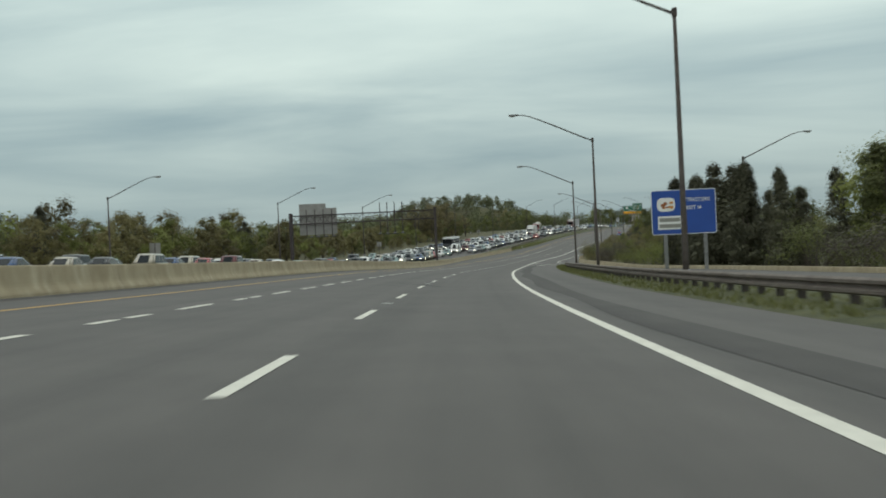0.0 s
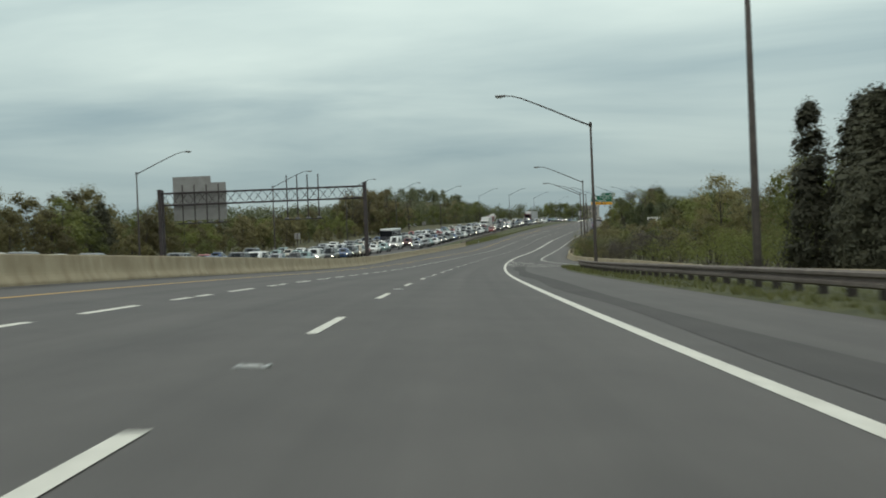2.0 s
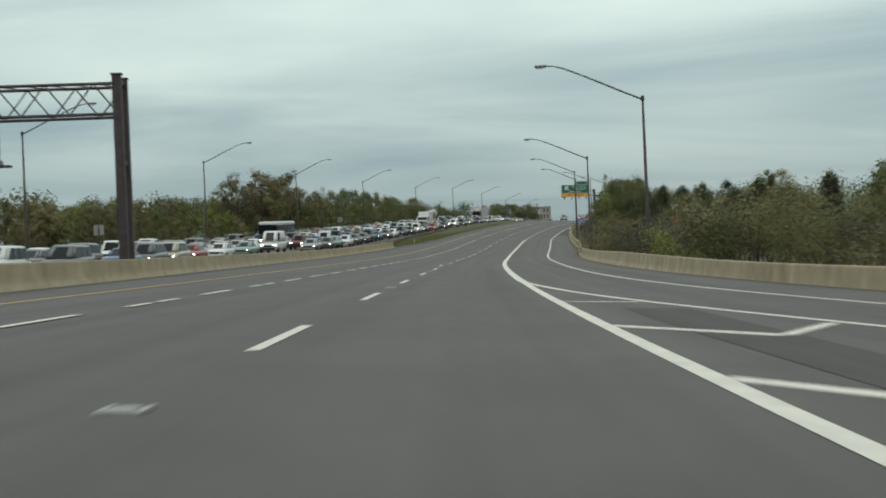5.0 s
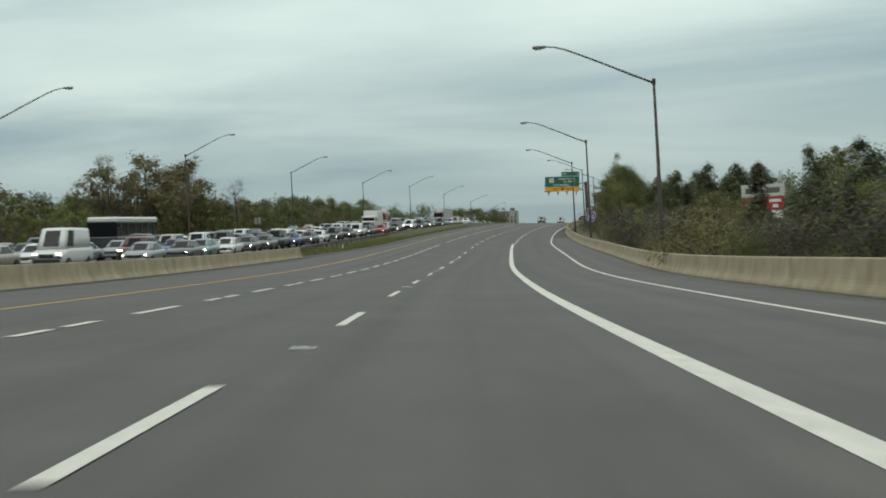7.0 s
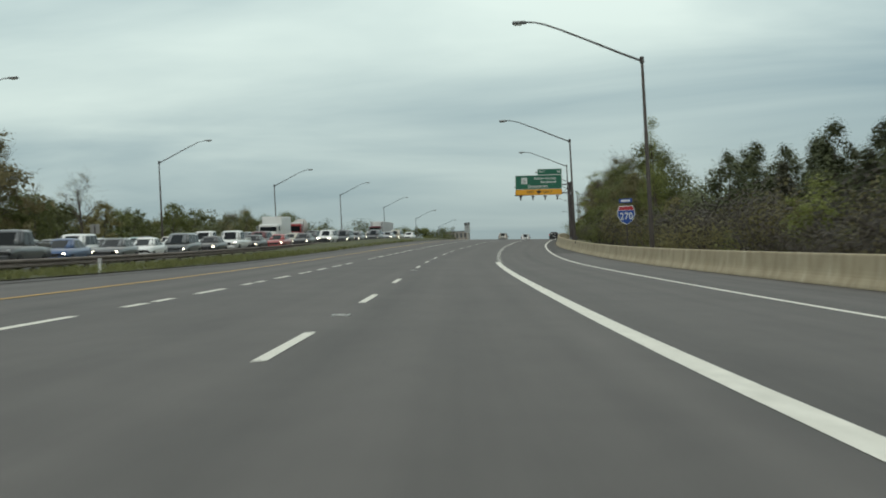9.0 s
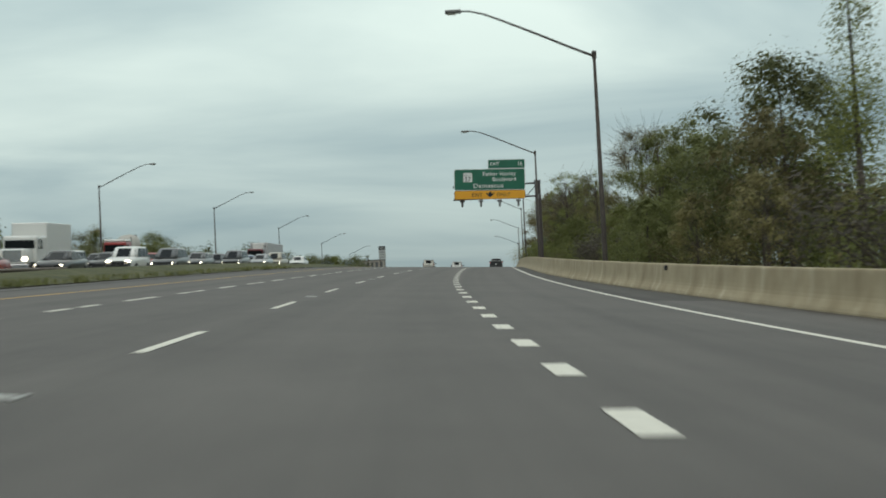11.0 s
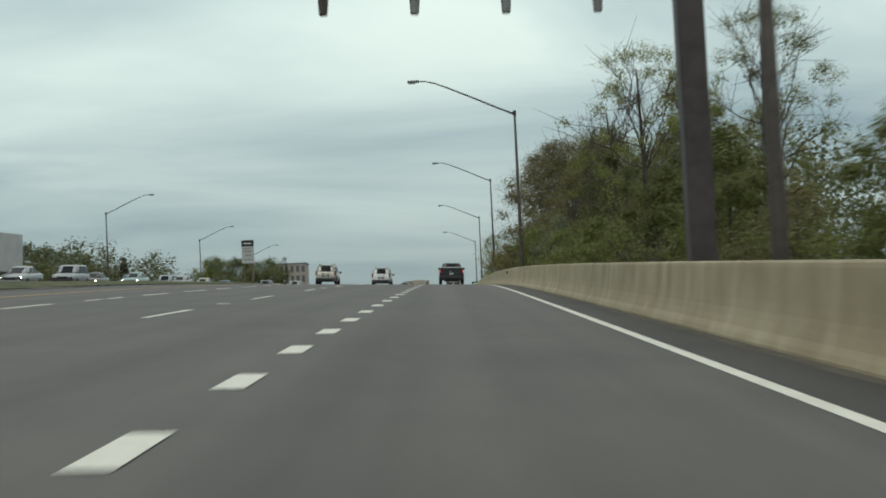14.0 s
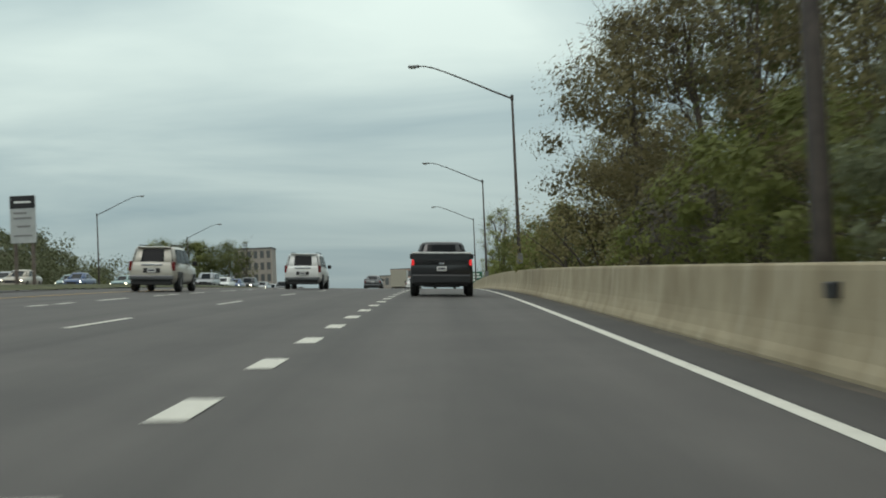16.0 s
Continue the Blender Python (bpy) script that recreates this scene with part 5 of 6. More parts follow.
# tall trees round the office building beyond the crest
orng = random.Random(77)
for k in range(11):
    plant(orng.choice(["fine_green", "spring", "spring", "thin"]), Vector((103 + 2.6 * k + orng.uniform(-1, 1), 896 + orng.uniform(-10, 6), 8.5)), orng.uniform(14, 17), orng)


# ---- vehicles ----
GLASS = plain("dark_car_glass", (0.012, 0.014, 0.016), 0.10)
GLASS.node_tree.nodes["Principled BSDF"].inputs["Specular IOR Level"].default_value = 0.13
DARK_GLASS = plain("privacy_car_glass", (0.010, 0.011, 0.013), 0.25)
DARK_GLASS.node_tree.nodes["Principled BSDF"].inputs["Specular IOR Level"].default_value = 0.08
TYRE = material("tyre_rubber", (0.012, 0.012, 0.012), (0.025, 0.025, 0.025), 8, 0.85, 0.2)
RIM = plain("alloy_rim", (0.35, 0.35, 0.36), 0.35, 0.8)
BLACK_TRIM = plain("black_plastic_trim", (0.02, 0.02, 0.021), 0.6)
CHROME = plain("chrome_trim", (0.55, 0.55, 0.56), 0.2, 0.9)
TAIL = plain("red_tail_light_lens", (0.15, 0.012, 0.012), 0.2)
TAIL_LIT = plain("lit_tail_light", (0.6, 0.02, 0.02), 0.3, 0.0, 0.75)
LENS = plain("clear_headlight_lens", (0.55, 0.56, 0.56), 0.12, 0.2)
LENS_LIT = plain("lit_headlight", (1.0, 0.88, 0.66), 0.3, 0.0, 11.0)
PLATE = plain("number_plate", (0.6, 0.6, 0.58), 0.5)
PLATE_INK = plain("plate_bar", (0.1, 0.1, 0.12), 0.5)


def car_paint(name, colour, metal=0.0):
    m = plain(name, colour, 0.32, metal)
    m.node_tree.nodes["Principled BSDF"].inputs["Coat Weight"].default_value = 0.5
    return m


PAINTS = {
    "white": car_paint("white_car_paint", (0.68, 0.68, 0.66)),
    "silver": car_paint("silver_car_paint", (0.30, 0.31, 0.32), 0.5),
    "grey": car_paint("grey_car_paint", (0.10, 0.104, 0.108), 0.4),
    "black": car_paint("black_car_paint", (0.016, 0.016, 0.018)),
    "red": car_paint("red_car_paint", (0.28, 0.022, 0.02)),
    "maroon": car_paint("maroon_car_paint", (0.10, 0.016, 0.018), 0.2),
    "blue": car_paint("blue_car_paint", (0.03, 0.07, 0.17), 0.3),
    "teal": car_paint("pale_green_car_paint", (0.20, 0.30, 0.29), 0.4),
    "beige": car_paint("beige_car_paint", (0.40, 0.36, 0.29), 0.3),
    "cream": car_paint("cream_white_car_paint", (0.50, 0.47, 0.41), 0.2),
}


def loft(rings, closed_ends=True):
    bm = bmesh.new()
    loops = [[bm.verts.new(p) for p in ring] for ring in rings]
    n = len(loops[0])
    for a, b in zip(loops, loops[1:]):
        for k in range(n):
            bm.faces.new((a[k], a[(k + 1) % n], b[(k + 1) % n], b[k]))
    if closed_ends:
        bm.faces.new(loops[0][::-1])
        bm.faces.new(loops[-1])
    return bm


def body_ring(y, zb, zt, w):
    half = [(0.0, zb), (w * 0.82, zb), (w * 0.97, zb + 0.14), (w, zb + 0.3), (w, zt - 0.24), (w * 0.96, zt - 0.07), (w * 0.84, zt), (0.0, zt + 0.03)]
    return [(x, y, z) for x, z in half] + [(-x, y, z) for x, z in half[-2:0:-1]]


# stations: y, underside, top, half width;  cabin: front foot, front roof, rear roof, rear foot, belt, roof, half width low and high
SHAPES = {
    "sedan": dict(st=[(-2.36, 0.42, 0.86, 0.72), (-2.25, 0.3, 1.0, 0.84), (-1.4, 0.24, 1.04, 0.9), (0, 0.22, 1.0, 0.91), (1.0, 0.22, 0.98, 0.91), (1.85, 0.24, 0.88, 0.88), (2.25, 0.28, 0.76, 0.8), (2.38, 0.4, 0.64, 0.68)],
                  cab=(1.30, 0.28, -0.9, -1.95, 0.97, 1.44, 0.83, 0.60), wheel=0.33, base=1.38),
    "suv": dict(st=[(-2.36, 0.5, 1.05, 0.8), (-2.28, 0.36, 1.16, 0.9), (-1.4, 0.3, 1.18, 0.94), (0, 0.28, 1.15, 0.95), (1.1, 0.28, 1.12, 0.95), (1.9, 0.3, 1.04, 0.92), (2.3, 0.36, 0.92, 0.84), (2.4, 0.5, 0.78, 0.74)],
                cab=(1.30, 0.55, -2.0, -2.33, 1.08, 1.74, 0.92, 0.77), wheel=0.37, base=1.38),
    "minivan": dict(st=[(-2.5, 0.44, 1.0, 0.84), (-2.42, 0.32, 1.12, 0.93), (-1.4, 0.26, 1.12, 0.97), (0, 0.25, 1.08, 0.98), (1.3, 0.25, 1.03, 0.97), (2.0, 0.27, 0.9, 0.92), (2.38, 0.32, 0.76, 0.82), (2.48, 0.44, 0.64, 0.7)],
                    cab=(1.75, 0.75, -2.15, -2.42, 1.02, 1.72, 0.90, 0.70), wheel=0.34, base=1.5),
    "pickup": dict(st=[(-2.88, 0.62, 1.08, 0.92), (-2.8, 0.5, 1.14, 0.98), (-1.5, 0.42, 1.16, 1.0), (0, 0.4, 1.16, 1.0), (1.1, 0.4, 1.16, 1.0), (2.2, 0.42, 1.12, 0.98), (2.7, 0.46, 1.02, 0.92), (2.82, 0.56, 0.9, 0.82)],
                   cab=(1.35, 0.75, -0.75, -0.98, 1.14, 1.86, 0.92, 0.74), wheel=0.40, base=1.78),
    "tall_pickup": dict(st=[(-2.88, 0.58, 1.22, 0.94), (-2.82, 0.48, 1.29, 0.99), (-1.5, 0.42, 1.31, 1.0), (0, 0.4, 1.31, 1.0), (1.1, 0.4, 1.30, 1.0), (2.2, 0.42, 1.22, 0.98), (2.7, 0.46, 1.1, 0.92), (2.82, 0.56, 0.95, 0.82)],
                        cab=(1.35, 0.75, -0.75, -0.98, 1.30, 1.81, 0.88, 0.70), wheel=0.41, base=1.78),
    "van": dict(st=[(-2.75, 0.5, 1.2, 0.93), (-2.7, 0.4, 1.3, 0.98), (-1.4, 0.36, 1.3, 1.0), (0, 0.34, 1.3, 1.0), (1.4, 0.34, 1.3, 1.0), (2.1, 0.36, 1.16, 0.96), (2.6, 0.4, 1.0, 0.9), (2.72, 0.52, 0.86, 0.8)],
                cab=(2.05, 1.35, -2.66, -2.72, 1.26, 2.38, 0.95, 0.84), wheel=0.37, base=1.75),
}


def wheel_mesh(r, w):
    bm = bmesh.new()
    prof = [(0.55 * r, -w / 2), (0.93 * r, -w / 2), (r, -w * 0.36), (r, w * 0.36), (0.93 * r, w / 2), (0.55 * r, w / 2)]
    rings = []
    for k in range(12):
        a = k * math.tau / 12
        rings.append([bm.verts.new((x, math.cos(a) * rr, math.sin(a) * rr)) for rr, x in prof])
    for k in range(12):
        a, b = rings[k], rings[(k + 1) % 12]
        for j in range(len(prof) - 1):
            bm.faces.new((a[j], a[j + 1], b[j + 1], b[j]))
    return from_bm("wheel", bm, TYRE, True)


def rim_mesh(r, w):
    bm = bmesh.new()
    tube(bm, [(-w * 0.42, 0, 0), (w * 0.42, 0, 0)], 0.58 * r, 12)
    for k in range(5):
        a = k * math.tau / 5
        for sx in (-1, 1):
            tube(bm, [(sx * w * 0.44, 0, 0), (sx * w * 0.44, math.cos(a) * 0.5 * r, math.sin(a) * 0.5 * r)], 0.07 * r, 4)
    return from_bm("rim", bm, RIM)


WHEELS, RIMS = {}, {}


def make_car(kind, paint, name, label, lit=True, rear=False, group="", size=(1, 1, 1), category="car", brake=False):
    """A car that faces +y, on its wheels at z = 0. rear: with the details of its back."""
    sh = SHAPES[kind]
    car = thing(name, label, category, group)
    mat = PAINTS[paint]
    sx, sy, sz = size
    st = [(y * sy, zb, zt * sz, w * sx) for y, zb, zt, w in sh["st"]]
    y0, y1, y2, y3, belt, roof, wl_, wh = sh["cab"]
    y0, y1, y2, y3, belt, roof, wl_, wh = y0 * sy, y1 * sy, y2 * sy, y3 * sy, belt * sz, roof * sz, wl_ * sx, wh * sx
    part("body", loft([body_ring(*row) for row in st]), mat, car, smooth=True)
    # cabin shell: rings of rounded plan, from the belt up to the crown of the roof
    def span(h):
        return y0 + (y1 - y0) * h, y3 + (y2 - y3) * h, wl_ + (wh - wl_) * h, belt - 0.04 + (roof - belt + 0.04) * h

    def plan(h, grow=1.0, lift=0.0):
        yf, yr, w, z = span(h)
        ring = []
        for j in range(20):
            c, d = math.cos((j + 0.5) * math.tau / 20), math.sin((j + 0.5) * math.tau / 20)
            ring.append((w * grow * math.copysign(abs(c) ** 0.36, c), (yf + yr) / 2 + (yf - yr) / 2 * grow * math.copysign(abs(d) ** 0.18, d), z + lift))
        return ring

    part("cabin", loft([plan(0.0), plan(0.5), plan(0.93), plan(1.0, 0.965, 0.01), plan(1.0, 0.8, 0.05), plan(1.0, 0.4, 0.07)]), mat, car, smooth=True)
    pane_mat = DARK_GLASS if rear else GLASS

    def pane(name, corners):
        """A window between two heights: corners(h, q) gives its points from one side to the other."""
        bm = bmesh.new()
        rows = [[bm.verts.new(corners(h, q)) for q in (0, 0.25, 0.5, 0.75, 1)] for h in (0.12, 0.5, 0.91)]
        for lo, hi in zip(rows, rows[1:]):
            for j in range(4):
                bm.faces.new((lo[j], lo[j + 1], hi[j + 1], hi[j]))
        part(name, bm, pane_mat, car, "dark tinted glass")

    def across(h, q, end):
        yf, yr, w, z = span(h)
        x = (2 * q - 1) * 0.89
        bow = (1 - abs(x) ** 5.56) ** 0.09
        return x * w, (yf + yr) / 2 + end * ((yf - yr) / 2 * bow + 0.014), z

    pane("windscreen", lambda h, q: across(h, q, 1))
    pane("rear_window", lambda h, q: across(h, 1 - q, -1))
    ends = {"van": ((0.05, 0.24),), "sedan": ((0.13, 0.47), (0.51, 0.84)), "pickup": ((0.14, 0.5), (0.55, 0.88)), "tall_pickup": ((0.14, 0.5), (0.55, 0.88))}.get(kind, ((0.10, 0.36), (0.39, 0.66), (0.69, 0.9)))
    for s_ in (-1, 1):
        for f0, f1 in ends:
            def beside(h, q, s_=s_, f0=f0, f1=f1):
                yf, yr, w, z = span(h)
                q = q if s_ > 0 else 1 - q
                f = f0 + (f1 - f0) * q
                return s_ * (w * (1 - abs(2 * f - 1) ** 11.1) ** 0.18 + 0.014), yf + (yr - yf) * f, z
            pane("side_window", beside)
    front, back = st[-1][0], st[0][0]
    hz = st[-2][2] - 0.13
    for s_ in (-1, 1):
        part("headlight", boxed(s_ * st[-2][3] * 0.74 - 0.17, s_ * st[-2][3] * 0.74 + 0.17, st[-2][0] - 0.1, st[-2][0] + 0.07, hz - 0.09, hz + 0.09, 0.03), LENS_LIT if lit else LENS, car, "lit headlight" if lit else "clear headlight")
    part("grille", boxed(-0.42 * sx, 0.42 * sx, front - 0.05, front + 0.02, hz - 0.16, hz + 0.06, 0.02), BLACK_TRIM, car)
    part("front_bumper", boxed(-0.78 * sx, 0.78 * sx, front - 0.1, front + 0.04, st[-1][1] - 0.1, st[-1][1] + 0.12, 0.04), BLACK_TRIM if kind in ("suv", "van") else mat, car)
    r = sh["wheel"]
    if kind not in WHEELS:
        WHEELS[kind], RIMS[kind] = wheel_mesh(r, 0.24), rim_mesh(r, 0.24)
    for s_ in (-1, 1):
        for yy in (sh["base"] * sy, -sh["base"] * sy):
            wob = part("wheel", WHEELS[kind], TYRE, car)
            wob.location = (s_ * (st[3][3] - 0.10), yy, r)
            if rear:
                part("rim", RIMS[kind], RIM, wob)
    if rear:
        tall = kind in ("suv", "minivan")
        for s_ in (-1, 1):
            if tall:
                part("tail_light", boxed(s_ * st[1][3] * 0.93 - 0.075, s_ * st[1][3] * 0.93 + 0.075, back + 0.0, back + 0.2, st[1][2] - 0.34, st[1][2] + 0.03, 0.03), TAIL, car, "dark red tail light")
            else:
                lamp_w = 0.05 if brake else 0.07
                part("tail_light", boxed(s_ * st[1][3] * 0.93 - lamp_w, s_ * st[1][3] * 0.93 + lamp_w, back - 0.015, back + 0.16, st[1][2] - (0.28 if brake else 0.3), st[1][2] - 0.07, 0.025), TAIL_LIT if brake else TAIL, car, "lit red tail light" if brake else "red tail light")
            part("mirror", boxed(s_ * (wl_ + 0.14) - 0.1, s_ * (wl_ + 0.14) + 0.1, y0 - 0.42, y0 - 0.32, belt - 0.02, belt + 0.17, 0.03), BLACK_TRIM, car)
            part("wheel_arch", boxed(s_ * (st[3][3] - 0.03) - 0.03, s_ * (st[3][3] - 0.03) + 0.045, -sh["base"] * sy - r - 0.07, -sh["base"] * sy + r + 0.07, 0.3, 2 * r + 0.06, 0.03), BLACK_TRIM, car)
        low = st[0][1]
        part("rear_bumper", boxed(-st[1][3] * 0.96, st[1][3] * 0.96, back - 0.11, back + 0.14, low - (0.16 if "pickup" in kind else 0.04), low + 0.15, 0.05), CHROME if "pickup" in kind and paint != "black" else (mat if not tall else PAINTS["grey"]), car)
        part("valance", boxed(-st[1][3] * 0.86, st[1][3] * 0.86, back - 0.02, back + 0.2, low - 0.24, low - 0.02, 0.03), BLACK_TRIM, car)
        if tall:
            part("plate_recess", boxed(-0.34, 0.34, back - 0.012, back + 0.03, low + 0.24, low + 0.44, 0.02), BLACK_TRIM, car)
            part("handle_strip", boxed(-0.42, 0.42, back - 0.03, back + 0.03, st[1][2] - 0.13, st[1][2] - 0.07, 0.01), CHROME, car)
            part("spoiler", boxed(-wh * 0.86, wh * 0.86, y2 - 0.12, y2 + 0.1, roof - 0.01, roof + 0.04, 0.02), mat, car)
        else:
            part("badge", boxed(-0.09, 0.09, back - 0.012, back + 0.02, st[1][2] - 0.24, st[1][2] - 0.17, 0.01), CHROME, car)
        pl = part("number_plate", boxed(-0.16, 0.16, back - 0.05, back - 0.01, low + 0.26, low + 0.42), PLATE, car)
        part("plate_bar", boxed(-0.12, 0.12, back - 0.056, back - 0.05, low + 0.31, low + 0.37), PLATE_INK, pl)
        if tall:
            bm = bmesh.new()
            for s_ in (-1, 1):
                tube(bm, [(s_ * wh * 0.82, y1 - 0.1, roof + 0.03), (s_ * wh * 0.82, y1 - 0.2, roof + 0.11), (s_ * wh * 0.82, y2 + 0.3, roof + 0.11), (s_ * wh * 0.82, y2 + 0.2, roof + 0.03)], 0.022, 5)
            part("roof_rack", bm, BLACK_TRIM, car)
    if "pickup" in kind:
        yb = y3 - 0.08
        bm = bmesh.new()
        for s_ in (-1, 1):
            box(bm, min(s_ * 0.84, s_ * 0.96), max(s_ * 0.84, s_ * 0.96), back + 0.06, yb, st[2][2] - 0.05, st[2][2] + 0.12, 0.02)
        box(bm, -0.95, 0.95, back + 0.0, back + 0.1, st[2][2] - 0.3, st[2][2] + 0.12, 0.02)
        part("bed_sides", bm, mat, car)
        if rear:
            part("tailgate_cap", boxed(-0.98, 0.98, back - 0.05, back + 0.06, st[2][2] + 0.10, st[2][2] + 0.155, 0.012), PAINTS["white"], car, "pale cap along the tailgate")
            part("underbody", boxed(-0.62, 0.62, back + 0.25, 2.3, 0.3, 0.62, 0.05), BLACK_TRIM, car)
            part("bed_cover", boxed(-0.93, 0.93, back - 0.02, yb, st[2][2] + 0.10, st[2][2] + 0.16, 0.015), material("pale_bed_cover", (0.50, 0.50, 0.49), (0.62, 0.62, 0.60), 3, 0.5, 0.05), car, "pale cover over the truck bed")
    return car


# vehicles that drive ahead, as they stand near the end
def stand(car, s, u, turn=0.0):
    d = (road(s + 1.5, u) - road(s - 1.5, u)).normalized()
    side = (road(s, u + 1) - road(s, u)).normalized()
    if abs(turn) > 90:
        d, side = -d, -side
    up_way = side.cross(d).normalized()
    rot = Matrix((d.cross(up_way), d, up_way)).transposed()
    m = rot.to_4x4()
    m.translation = road(s, u, 0.005 if u > -12 else 0.005 - far_drop(s))
    car.matrix_basis = m
    return car


stand(make_car("tall_pickup", "black", "pickup_truck", "black pickup truck with pale bed cover and lit tail lights", False, True, "", (1.03, 1, 1), "truck", True), 577.5, 5.45)
stand(make_car("suv", "white", "suv", "white sport utility vehicle with roof rack in the middle lane", False, True, "", (1.04, 1.06, 1.05)), 602, -1.8)
stand(make_car("suv", "cream", "suv", "cream white sport utility vehicle in the carpool lane", False, True), 585, -5.9)
stand(make_car("sedan", "grey", "sedan_car", "dark grey sedan far ahead in the middle lane", False, True), 668, -1.9)
stand(make_car("suv", "black", "suv", "black sport utility vehicle in the exit lane", False, True), 646, 5.6)
stand(make_car("sedan", "white", "sedan_car", "white sedan far ahead beyond the crest", False, True), 684, 1.8)

# the oncoming queue
QUEUE = "cars in the oncoming queue"
LOTS = []
for kind, paint, lit, word in (
    ("sedan", "silver", True, "silver sedan with lit headlights"), ("sedan", "grey", True, "dark grey sedan with lit headlights"), ("sedan", "black", True, "black sedan with lit headlights"),
    ("sedan", "white", False, "white sedan"), ("sedan", "red", True, "red sedan with lit headlights"), ("sedan", "blue", True, "dark blue sedan with lit headlights"), ("sedan", "teal", True, "pale green sedan with lit headlights"),
    ("sedan", "beige", True, "beige sedan with lit headlights"), ("suv", "maroon", True, "maroon sport utility vehicle with lit headlights"), ("suv", "grey", True, "grey sport utility vehicle with lit headlights"),
    ("suv", "white", True, "white sport utility vehicle with lit headlights"), ("suv", "black", True, "black sport utility vehicle with lit headlights"), ("suv", "silver", False, "silver sport utility vehicle"),
    ("minivan", "silver", True, "silver minivan with lit headlights"), ("minivan", "grey", True, "dark grey minivan with lit headlights"), ("minivan", "beige", True, "beige minivan with lit headlights"), ("pickup", "white", True, "white pickup truck with lit headlights"), ("pickup", "grey", False, "grey pickup truck"),
):
    name = {"sedan": "sedan_car", "suv": "suv", "minivan": "minivan", "pickup": "pickup_truck"}[kind]
    LOTS.append(make_car(kind, paint, name, word + " waiting in the oncoming queue", lit, False, QUEUE, category="truck" if kind == "pickup" else "car"))
VAN = make_car("van", "white", "cargo_van", "white cargo van with lit headlights in the oncoming queue", True, False, QUEUE, category="van")


def lane_u(s, k):
    return FAR_EDGE(s) - 2.5 - 3.45 * k


# places kept free for the long vehicles: lane, from, to
KEPT = [(3, 334, 354), (4, 488, 502), (3, 545, 566), (2, 445, 459), (1, 302, 314)]
qrng = random.Random(7)
taken = set()
for k in range(5):
    s = (62 if k else 312) + qrng.random() * 6
    while s < (790 if k < 4 else 560):
        if not any(k == lane and a - 4 < s < b + 4 for lane, a, b in KEPT) and not (k == 4 and qrng.random() < 0.35) and not (k > 1 and s < 230 and qrng.random() < 0.5) and not (k < 2 and 540 < s < 650):
            src = qrng.choice(LOTS[:8] if qrng.random() < 0.35 else LOTS)
            car = copy_thing(src, Matrix()) if src.name in taken else src
            taken.add(src.name)
            stand(car, s, lane_u(s, k) + qrng.uniform(-0.25, 0.25), 180)
        s += qrng.uniform(6.6, 10.5) if s < 420 else (qrng.uniform(8, 17) if s < 520 else qrng.uniform(9, 24))
stand(VAN, 308, lane_u(308, 1), 180)
for car in LOTS:
    if car.name not in taken:
        stand(car, 640 + 8 * LOTS.index(car), lane_u(640, 4), 180)


def axle_wheels(parent, ys, r, half):
    me = wheel_mesh(r, 0.3)
    for y in ys:
        for s_ in (-1, 1):
            w = part("wheel", me, TYRE, parent)
            w.location = (s_ * half, y, r)


def coach():
    bus = thing("coach_bus", "dark coach with white roof in the oncoming queue", "bus", QUEUE)
    dark = car_paint("dark_coach_paint", (0.03, 0.032, 0.038))
    part("body", boxed(-1.27, 1.27, -6.2, 6.2, 0.45, 1.75, 0.12), dark, bus)
    part("window_band", boxed(-1.25, 1.25, -6.15, 6.18, 1.7, 2.95, 0.1), GLASS, bus, "dark band of coach windows")
    part("roof", boxed(-1.26, 1.26, -6.18, 6.1, 2.9, 3.35, 0.15), PAINTS["white"], bus, "white coach roof")
    for s_ in (-1, 1):
        part("headlight", boxed(s_ * 0.95 - 0.2, s_ * 0.95 + 0.2, 6.15, 6.25, 0.75, 0.95, 0.03), LENS_LIT, bus)
        part("mirror", boxed(s_ * 1.45 - 0.1, s_ * 1.45 + 0.1, 6.3, 6.45, 1.9, 2.5, 0.04), BLACK_TRIM, bus)
        for k in range(6):
            part("window_post", boxed(s_ * 1.27 - 0.015, s_ * 1.27 + 0.015, -5 + k * 2.0, -4.9 + k * 2.0, 1.72, 2.92), dark, bus)
    part("bumper", boxed(-1.25, 1.25, 6.1, 6.3, 0.4, 0.65, 0.05), BLACK_TRIM, bus)
    axle_wheels(bus, (4.0, -3.0, -4.3), 0.5, 1.1)
    return bus


stand(coach(), 344, lane_u(344, 3), 180)


